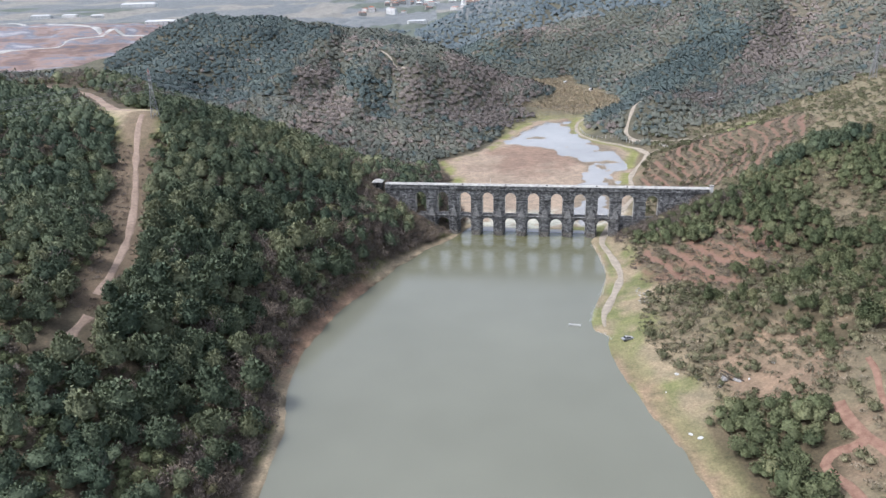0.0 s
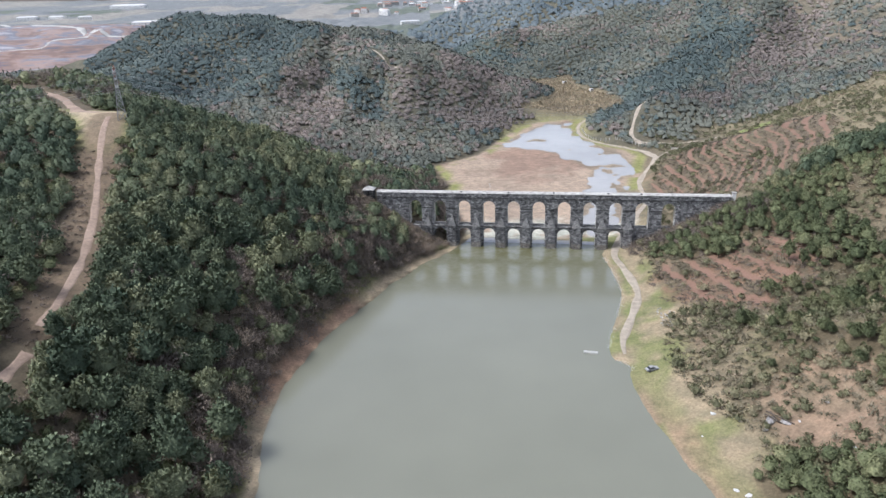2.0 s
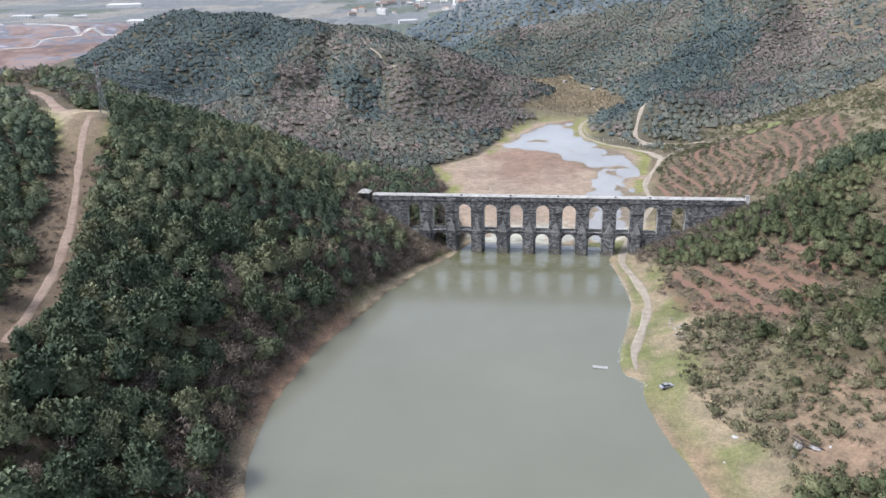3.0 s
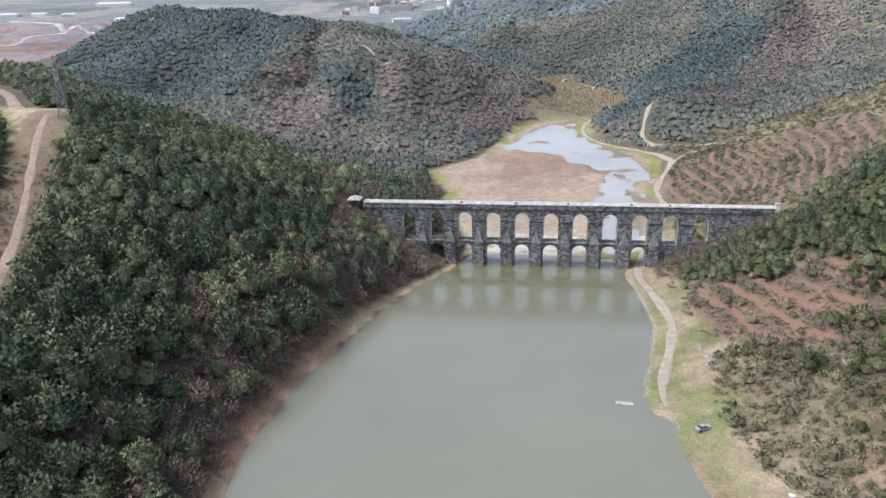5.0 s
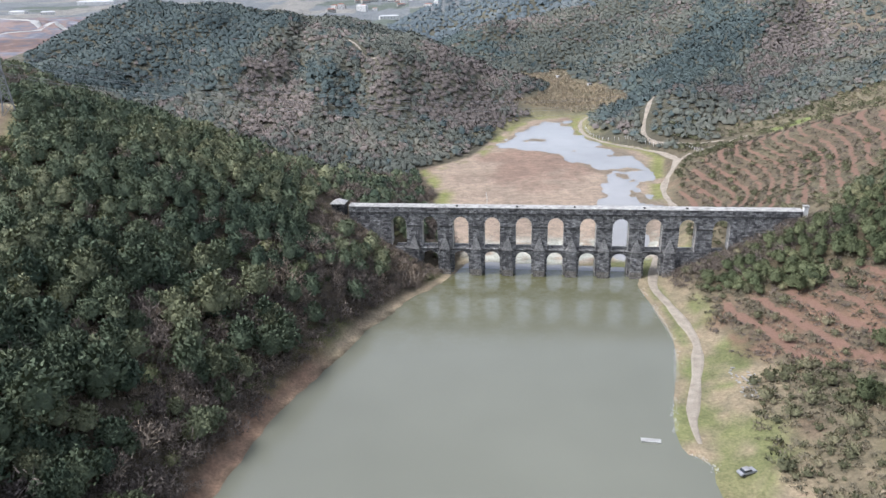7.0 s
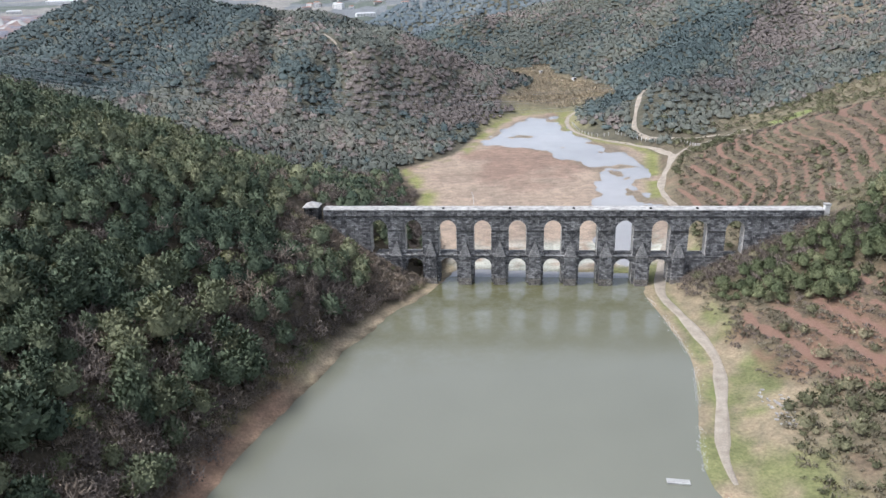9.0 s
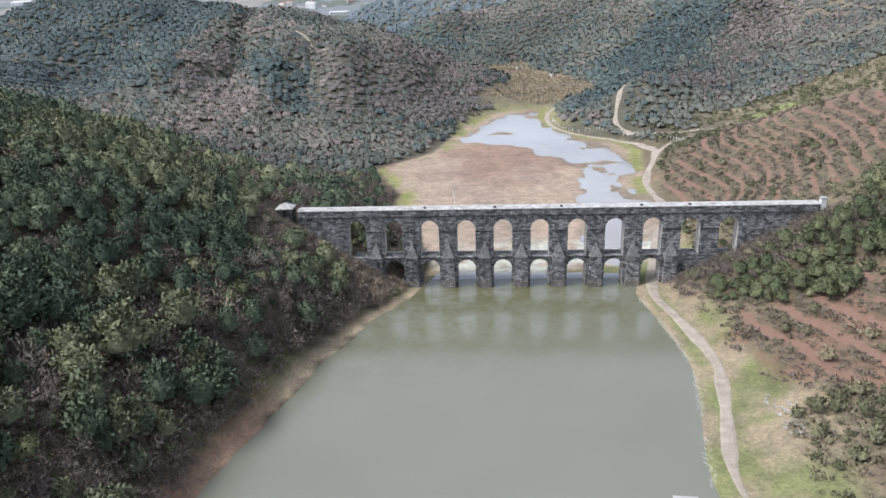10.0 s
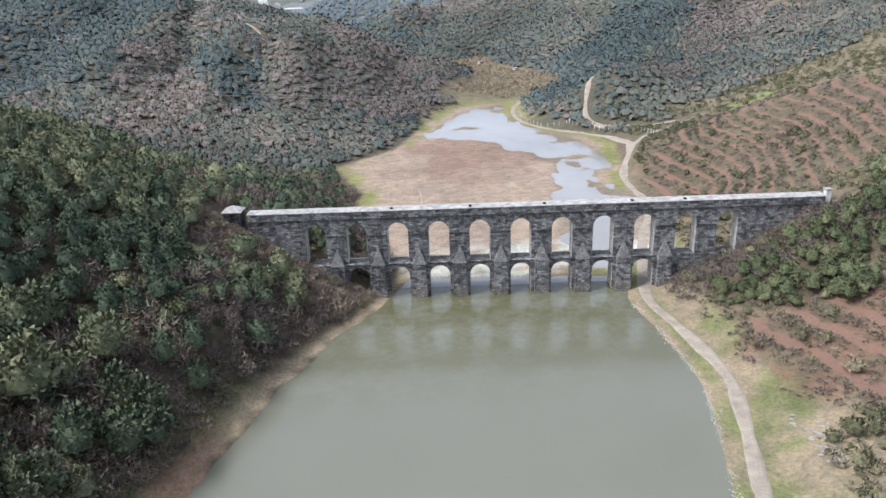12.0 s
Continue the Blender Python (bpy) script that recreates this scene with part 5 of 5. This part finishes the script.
# ---- pylons and their wires ----
def beam(bm, a, b, w):
    a, b = Vector(a), Vector(b)
    d = (b - a).normalized()
    s = d.cross(Vector((0, 0, 1)) if abs(d.z) < 0.9 else Vector((1, 0, 0))).normalized() * w / 2
    u = d.cross(s).normalized() * w / 2
    r = [[bm.verts.new(p + i * s + j * u) for i, j in ((-1, -1), (1, -1), (1, 1), (-1, 1))] for p in (a, b)]
    for k in range(4):
        bm.faces.new((r[0][k], r[0][(k + 1) % 4], r[1][(k + 1) % 4], r[1][k]))
    bm.faces.new(r[0][::-1])
    bm.faces.new(r[1])


ARMS = ((0.62, 4.6), (0.76, 3.8), (0.89, 3.1))


def pylon(x, y, tall, turn, label):
    t = empty_at("electricity_pylon", pose(x, y, float(height(x, y)), 0, 0, turn), label, "pylon", "pylons of the power line")
    half = lambda z: (1.9 + (0.6 - 1.9) * min(z / (0.6 * tall), 1.0)) * (1.0 if z < 0.9 * tall else 0.6)  # noqa: E731
    levels = [tall * f for f in (-0.03, 0.15, 0.29, 0.41, 0.51, 0.6, 0.69, 0.78, 0.86, 0.93)]
    for sx, sy in ((-1, -1), (1, -1), (1, 1), (-1, 1)):
        bm = bmesh.new()
        for a, b in zip(levels, levels[1:]):
            beam(bm, (sx * half(a), sy * half(a), a), (sx * half(b), sy * half(b), b), 0.24)
        part("leg", bm, STEEL, t)
    for a, b in zip(levels, levels[1:]):
        bm = bmesh.new()
        for (sx, sy), (ux, uy) in (((-1, -1), (1, -1)), ((1, -1), (1, 1)), ((1, 1), (-1, 1)), ((-1, 1), (-1, -1))):
            beam(bm, (sx * half(a), sy * half(a), a), (ux * half(b), uy * half(b), b), 0.13)
            beam(bm, (ux * half(a), uy * half(a), a), (sx * half(b), sy * half(b), b), 0.13)
            beam(bm, (sx * half(b), sy * half(b), b), (ux * half(b), uy * half(b), b), 0.13)
        bmesh.ops.remove_doubles(bm, verts=bm.verts, dist=0.12)
        part("bracing", bm, STEEL if b < 0.8 * tall else REDSTEEL, t)
    for f, reach in ARMS:
        bm = bmesh.new()
        for s in (-1, 1):
            tip = (0, s * reach, f * tall)
            for k in (-1, 1):
                beam(bm, (k * 0.7, s * 0.7, f * tall - 0.1), tip, 0.16)
                beam(bm, (k * 0.7, s * 0.7, f * tall + 1.1), tip, 0.12)
            beam(bm, tip, (0, s * reach, f * tall - 1.3), 0.14)
        part("cross_arm", bm, STEEL, t, "steel arm with hanging insulators")
    bm = bmesh.new()
    for sx, sy in ((-1, -1), (1, -1), (1, 1), (-1, 1)):
        beam(bm, (sx * 0.4, sy * 0.4, 0.93 * tall), (0, 0, tall), 0.16)
    part("peak", bm, REDSTEEL, t, "red painted steel peak")
    return t


LINE_TURN = math.degrees(math.atan2(549 - 346.5, 328 + 136.5))
P_LEFT = pylon(-136.5, 346.5, 23.0, LINE_TURN, "red-topped steel lattice pylon beside the ridge clearing")
P_RIGHT = pylon(328, 549, 32, LINE_TURN, "red-topped steel lattice pylon on the grassy hill")


def wire(a, b, sag):
    bm = bmesh.new()
    n, prev = 40, None
    for k in range(n + 1):
        t = k / n
        p = a.lerp(b, t) - Vector((0, 0, 4 * sag * t * (1 - t)))
        ring = [bm.verts.new(p + Vector((0, 0.04 * math.cos(q), 0.04 * math.sin(q)))) for q in (1.57, 3.67, 5.76)]
        if prev:
            for i in range(3):
                bm.faces.new((prev[i], prev[(i + 1) % 3], ring[(i + 1) % 3], ring[i]))
        prev = ring
    w = part("power_line", bm, STEEL)
    return tagged(w, "thin grey power line hung between pylons", "power line", "wires of the power line")


bpy.context.view_layer.update()
for f, reach in ARMS:
    for s in (-1, 1):
        a = P_LEFT.matrix_world @ Vector((0, s * reach, f * 23.0 - 1.3))
        b = P_RIGHT.matrix_world @ Vector((0, s * reach, f * 32 - 1.3))
        wire(a, b, 30)
        wire(a, a + Vector((-300, -131, -6)), 9)
        wire(b, b + Vector((300, 131, 45)), 8)


# ---- on and by the water ----
def raft():
    t = empty_at("raft", pose(49.2, 244.8, 0.0, 0, 0, -14), "small pale floating wooden raft on the water", "raft")
    for k in range(9):
        bm = bmesh.new()
        box(bm, -2.3 + k * 0.52, -2.3 + k * 0.52 + 0.47, -0.75, 0.75, 0.22, 0.3 + 0.01 * (k % 2))
        part("plank", bm, CONCRETE, t)
    for y in (-0.5, 0.5):
        bm = bmesh.new()
        box(bm, -2.2, 2.3, y - 0.2, y + 0.2, -0.2, 0.22)
        part("float", bm, CONCRETE, t)


raft()
CARPAINT, NT, BS = material("grey_car_paint", 0.3)
NT.links.new(ramp(NT, noise_at(NT, 3.0), (0.3, (0.22, 0.225, 0.235)), (0.7, (0.3, 0.305, 0.315))), BS.inputs["Base Color"])
CARGLASS, NT, BS = material("car_glass", 0.05)
BS.inputs["Base Color"].default_value = (0.02, 0.025, 0.03, 1)
BS.inputs["Specular IOR Level"].default_value = 0.6


def parked_car():
    z = float(height(65.5, 230))
    t = empty_at("parked_car", pose(65.5, 230, z, 0, 0, 15), "silver-grey parked car on the grassy bank", "car")
    bm = bmesh.new()
    prof = [(-2.1, 0.35), (-2.15, 0.75), (-1.95, 0.95), (-1.3, 1.0), (1.15, 1.0), (1.95, 0.88), (2.15, 0.7), (2.1, 0.35)]
    rows = [[bm.verts.new((x, s * 0.85, h)) for x, h in prof] for s in (-1, 1)]
    for k in range(len(prof)):
        bm.faces.new((rows[0][k], rows[0][(k + 1) % 8], rows[1][(k + 1) % 8], rows[1][k]))
    bm.faces.new(rows[0][::-1])
    bm.faces.new(rows[1])
    bmesh.ops.bevel(bm, geom=bm.edges[:], offset=0.05, segments=1, affect="EDGES")
    body = part("body", bm, CARPAINT, t)
    bm = bmesh.new()
    lo = [bm.verts.new((x, y, 0.98)) for x, y in ((-1.5, -0.78), (1.0, -0.78), (1.0, 0.78), (-1.5, 0.78))]
    hi = [bm.verts.new((x, y, 1.45)) for x, y in ((-1.05, -0.64), (0.35, -0.64), (0.35, 0.64), (-1.05, 0.64))]
    for k in range(4):
        bm.faces.new((lo[k], lo[(k + 1) % 4], hi[(k + 1) % 4], hi[k]))
    bm.faces.new(lo[::-1])
    bm.faces.new(hi)
    part("window", bm, CARGLASS, body, "dark car windows")
    bm = bmesh.new()
    box(bm, -1.08, 0.38, -0.66, 0.66, 1.45, 1.5)
    part("roof", bm, STEEL, body, "pale reflecting car roof")
    for x in (-1.35, 1.35):
        for y in (-0.8, 0.8):
            bm = bmesh.new()
            bmesh.ops.create_cone(bm, cap_ends=True, segments=14, radius1=0.33, radius2=0.33, depth=0.22, matrix=pose(x, y, 0.33, 90))
            w = part("wheel", bm, DARK, t)
            bm = bmesh.new()
            bmesh.ops.create_cone(bm, cap_ends=True, segments=10, radius1=0.19, radius2=0.17, depth=0.25, matrix=pose(x, y, 0.33, 90))
            part("rim", bm, STEEL, w)


parked_car()


def lump(w, d, h):
    """A rough stone: a squashed, chipped block."""
    bm = bmesh.new()
    bmesh.ops.create_icosphere(bm, subdivisions=1, radius=0.5)
    for v in bm.verts:
        v.co = Vector((v.co.x * w, v.co.y * d, v.co.z * h)) * rng.uniform(0.8, 1.25)
    return bm


def stone_rows():
    """Foundations laid open in the grass, and loose blocks round them."""
    count = 0
    for row, (x0, y0, x1, y1, n) in enumerate(((80, 268.5, 78.3, 260.5, 9), (82.1, 268, 80.0, 257.5, 13), (84.0, 268.8, 82.2, 262, 8), (78, 259, 80.4, 256.5, 5), (80.6, 273.4, 78.6, 269.5, 6))):
        for k in range(n):
            t = (k + rng.uniform(-0.3, 0.3)) / max(n - 1, 1)
            x, y = x0 + (x1 - x0) * t + rng.normal(0, 0.45), y0 + rng.normal(0, 0.5) + (y1 - y0) * t
            w, d, h = rng.uniform(0.35, 0.9), rng.uniform(0.5, 1.5), rng.uniform(0.25, 0.5)
            ob = part("stone_block", lump(w, d, h), COPING if rng.random() < 0.6 else RUBBLE)
            ob.matrix_world = pose(x, y, float(height(x, y)) + h * 0.25, 0, 0, rng.uniform(0, 90))
            tagged(ob, "pale broken stone block of an old foundation in the grass", "stone", "foundation stones")
            count += 1


stone_rows()


def shore_foam():
    """White litter and foam that the water left along its edge."""
    P, F, at = [], [], 0
    xs = np.arange(52, 90, 0.1)
    for y in np.arange(232, 342, 0.12):
        line = height(xs, np.full(len(xs), y))
        x = xs[np.argmax(line > 0.0)] + rng.normal(0.1, 0.45)
        if speckle(x, y, 8, 161) < 0.45:
            continue
        z, s = max(float(height(x, y)), 0.0) + 0.02, rng.uniform(0.03, 0.11)
        c = np.array([[-s, -s * 0.6, 0], [s, -s * 0.7, 0], [s * 0.8, s * 0.9, 0.02], [-s * 0.7, s * 1.4, 0.02], [0, 0, 0.1]])
        P.append(c + (x, y, z))
        F.append(np.array([[0, 1, 4], [1, 2, 4], [2, 3, 4], [3, 0, 4]]) + at)
        at += 5
    ob = sheet("shore_litter", np.concatenate(P).tolist(), np.concatenate(F).tolist(), SHEET, False)
    tagged(ob, "white litter and foam washed along the water's edge", "litter", kind="stuff")


shore_foam()


def dump():
    """A tipped heap with boards and pale sheets on the bare patch above the bank."""
    for x, y, w, d, h, mat, label, name in (
        (86, 193, 3.4, 2.2, 1.6, RUBBLE, "grey heap of dumped rubble on bare soil", "rubble_heap"), (89, 191, 2.6, 2.0, 1.1, RUBBLE, "low grey heap of dumped rubble", "rubble_heap"),
        (83.5, 190.5, 2.2, 1.6, 0.8, SHEET, "crumpled pale plastic sheet on the slope", "plastic_sheet"), (74, 201.5, 2.4, 1.7, 0.9, SHEET, "crumpled pale plastic sheet on the slope", "plastic_sheet"),
        (92, 190, 1.3, 0.9, 0.6, SHEET, "white discarded sack on the slope", "sack"), (100, 192.5, 1.6, 1.1, 0.6, SHEET, "crumpled pale plastic sheet on the slope", "plastic_sheet"),
        (71, 170, 2.6, 1.8, 0.8, SHEET, "crumpled pale plastic sheet near the water", "plastic_sheet"), (69, 172.5, 2.0, 1.4, 0.7, SHEET, "crumpled pale plastic sheet near the water", "plastic_sheet"),
        (92, 178, 1.2, 1.0, 0.8, SHEET, "white discarded sack on the slope", "sack"), (97.5, 174.5, 1.7, 1.3, 1.0, SHEET, "white discarded sack on the slope", "sack"),
        (79, 196, 1.0, 0.7, 0.5, SHEET, "white discarded sack on the slope", "sack"), (68.5, 194, 0.9, 0.7, 0.5, SHEET, "white discarded sack on the slope", "sack")):
        w, d, h = (w * 0.7, d * 0.7, h * 0.6) if mat is SHEET else (w, d, h)
        bm = bmesh.new()
        bmesh.ops.create_icosphere(bm, subdivisions=2, radius=0.5)
        for v in bm.verts:
            v.co = Vector((v.co.x * w, v.co.y * d, v.co.z * h)) * rng.uniform(0.75, 1.25)
        ob = part(name, bm, mat)
        ob.matrix_world = pose(x, y, float(height(x, y)) + h * 0.2, 0, 0, rng.uniform(0, 180))
        tagged(ob, label, name.replace("_", " "))
    for x0, y0, x1, y1, up in ((85, 194.5, 90.5, 189.5, 2.4), (84.6, 194.2, 88, 191, 1.9), (86.5, 195, 87.5, 191.5, 1.4)):
        bm = bmesh.new()
        a, b = (x0, y0, float(height(x0, y0)) + up), (x1, y1, float(height(x1, y1)) + 0.15)
        beam(bm, a, b, 0.26)
        tagged(part("board", bm, BARK), "weathered brown board leaning on a rubble heap", "board", "boards on the heap")
    bm = bmesh.new()
    box(bm, -1.1, 1.1, -0.05, 0.05, 0, 1.7)
    ob = part("sheet_panel", bm, CONCRETE)
    ob.matrix_world = pose(84.9, 193.6, float(height(84.9, 193.6)) - 0.1, 22, 0, 60)
    tagged(ob, "grey corrugated panel propped on the heap", "panel")


dump()


def post_fence(line, gap, label):
    t = empty_at("post_fence", pose(*line[0], 0), label, "fence")
    pts = resampled(line, gap)
    bm0 = bmesh.new()
    box(bm0, -0.11, 0.11, -0.11, 0.11, -0.3, 1.9)
    box(bm0, -0.09, 0.3, -0.09, 0.09, 1.9, 2.08)
    me = bpy.data.meshes.new("post")
    bmesh.ops.recalc_face_normals(bm0, faces=bm0.faces)
    bm0.to_mesh(me)
    bm0.free()
    me.materials.append(WHITE)
    tops = []
    for p in pts:
        z = float(height(p.x, p.y))
        ob = new("post", me)
        ob.parent = t
        ob.matrix_parent_inverse = t.matrix_world.inverted()
        ob.matrix_basis = pose(p.x, p.y, z, rng.normal(0, 3), rng.normal(0, 3), rng.uniform(-20, 20))
        tops.append(Vector((p.x, p.y, z)))
    for h in (0.6, 1.2, 1.75):
        bm = bmesh.new()
        for a, b in zip(tops, tops[1:]):
            beam(bm, a + Vector((0, 0, h)), b + Vector((0, 0, h)), 0.025)
        w = part("wire", bm, STEEL, t)
        w.matrix_parent_inverse = t.matrix_world.inverted()


bpy.context.view_layer.update()
post_fence([(164, 508), (163, 530), (155, 551), (147, 566), (140, 580)], 3.0, "row of white concrete fence posts beside the dirt road")
post_fence([(136, 582), (127, 590), (123, 606), (124, 630)], 3.4, "row of white concrete fence posts along the far road")


def mud_mark(a, b):
    bm = bmesh.new()
    pts = resampled([a, ((a[0] + b[0]) / 2 + 0.5, (a[1] + b[1]) / 2), b], 2)
    for p, q in zip(pts, pts[1:]):
        beam(bm, (p.x, p.y, float(height(p.x, p.y)) + 0.03), (q.x, q.y, float(height(q.x, q.y)) + 0.03), 0.2)
    tagged(part("dry_rill", bm, CONCRETE), "thin pale dried rill on the mud flat", "rill")


mud_mark((31, 444), (33, 468))


# ---- far buildings ----
def house(x, y, w, d, h, turn, mat, roof, label):
    z = float(height(x, y))
    t = empty_at("house", pose(x, y, z - 1.5, 0, 0, turn), label, "house", "buildings in the distance")
    bm = bmesh.new()
    box(bm, -w / 2, w / 2, -d / 2, d / 2, 0, h + 1.5)
    wall = part("wall", bm, mat, t)
    bm = bmesh.new()
    e = 0.4
    lo = [bm.verts.new(p) for p in ((-w / 2 - e, -d / 2 - e, h + 1.5), (w / 2 + e, -d / 2 - e, h + 1.5), (w / 2 + e, d / 2 + e, h + 1.5), (-w / 2 - e, d / 2 + e, h + 1.5))]
    hi = [bm.verts.new(p) for p in ((-w / 2 + d / 4, 0, h + 1.5 + d * 0.16), (w / 2 - d / 4, 0, h + 1.5 + d * 0.16))]
    for f in ((lo[0], lo[1], hi[1], hi[0]), (lo[2], lo[3], hi[0], hi[1]), (lo[1], lo[2], hi[1]), (lo[3], lo[0], hi[0]), tuple(lo[::-1])):
        bm.faces.new(f)
    part("roof", bm, roof, t)
    n, rows = max(2, int(w / 5)), max(1, int(h / 3.2))
    for r in range(min(rows, 4)):
        for k in range(min(n, 6)):
            bm = bmesh.new()
            cx, cz = -w / 2 + w * (k + 0.5) / min(n, 6), 1.5 + 3.0 * r + 1.7
            box(bm, cx - 0.8, cx + 0.8, -d / 2 - 0.05, -d / 2 + 0.05, cz - 0.7, cz + 0.7)
            part("window", bm, DARK, wall)


for x, y, w, d, h, turn, roof in (
        (-50, 1905, 46, 16, 7, 12, SHEET), (-1290, 2470, 60, 22, 9, 5, SHEET), (-1200, 2480, 50, 20, 8, -8, SHEET), (-1110, 2475, 40, 20, 8, 20, SHEET), (-1345, 3440, 150, 40, 12, 4, SHEET),
        (-620, 1700, 70, 20, 8, 3, SHEET), (-520, 1720, 90, 22, 9, -2, SHEET), (-420, 1760, 60, 20, 8, 6, SHEET)):
    house(x, y, w, d, h, turn, WHITE, roof, "long white industrial building with a pale roof, far off")
hr = random.Random(5)
for k in range(70):
    x, y = hr.uniform(-260, 420), hr.uniform(2500, 3300)
    house(x, y, hr.uniform(14, 34), hr.uniform(12, 18), hr.choice((7, 10, 13, 16)), hr.uniform(-30, 30), hr.choice((WHITE, CONCRETE, WHITE)),
          hr.choice((ROOFTILE, ROOFTILE, SHEET)), "white and grey town building with a low roof, far off")
for x, y in ((152, 872), (236, 628), (168, 800), (-120, 700)):
    house(x, y, 3.5, 3, 2.2, 20, WHITE, SHEET, "small white hut among the trees on the hill")
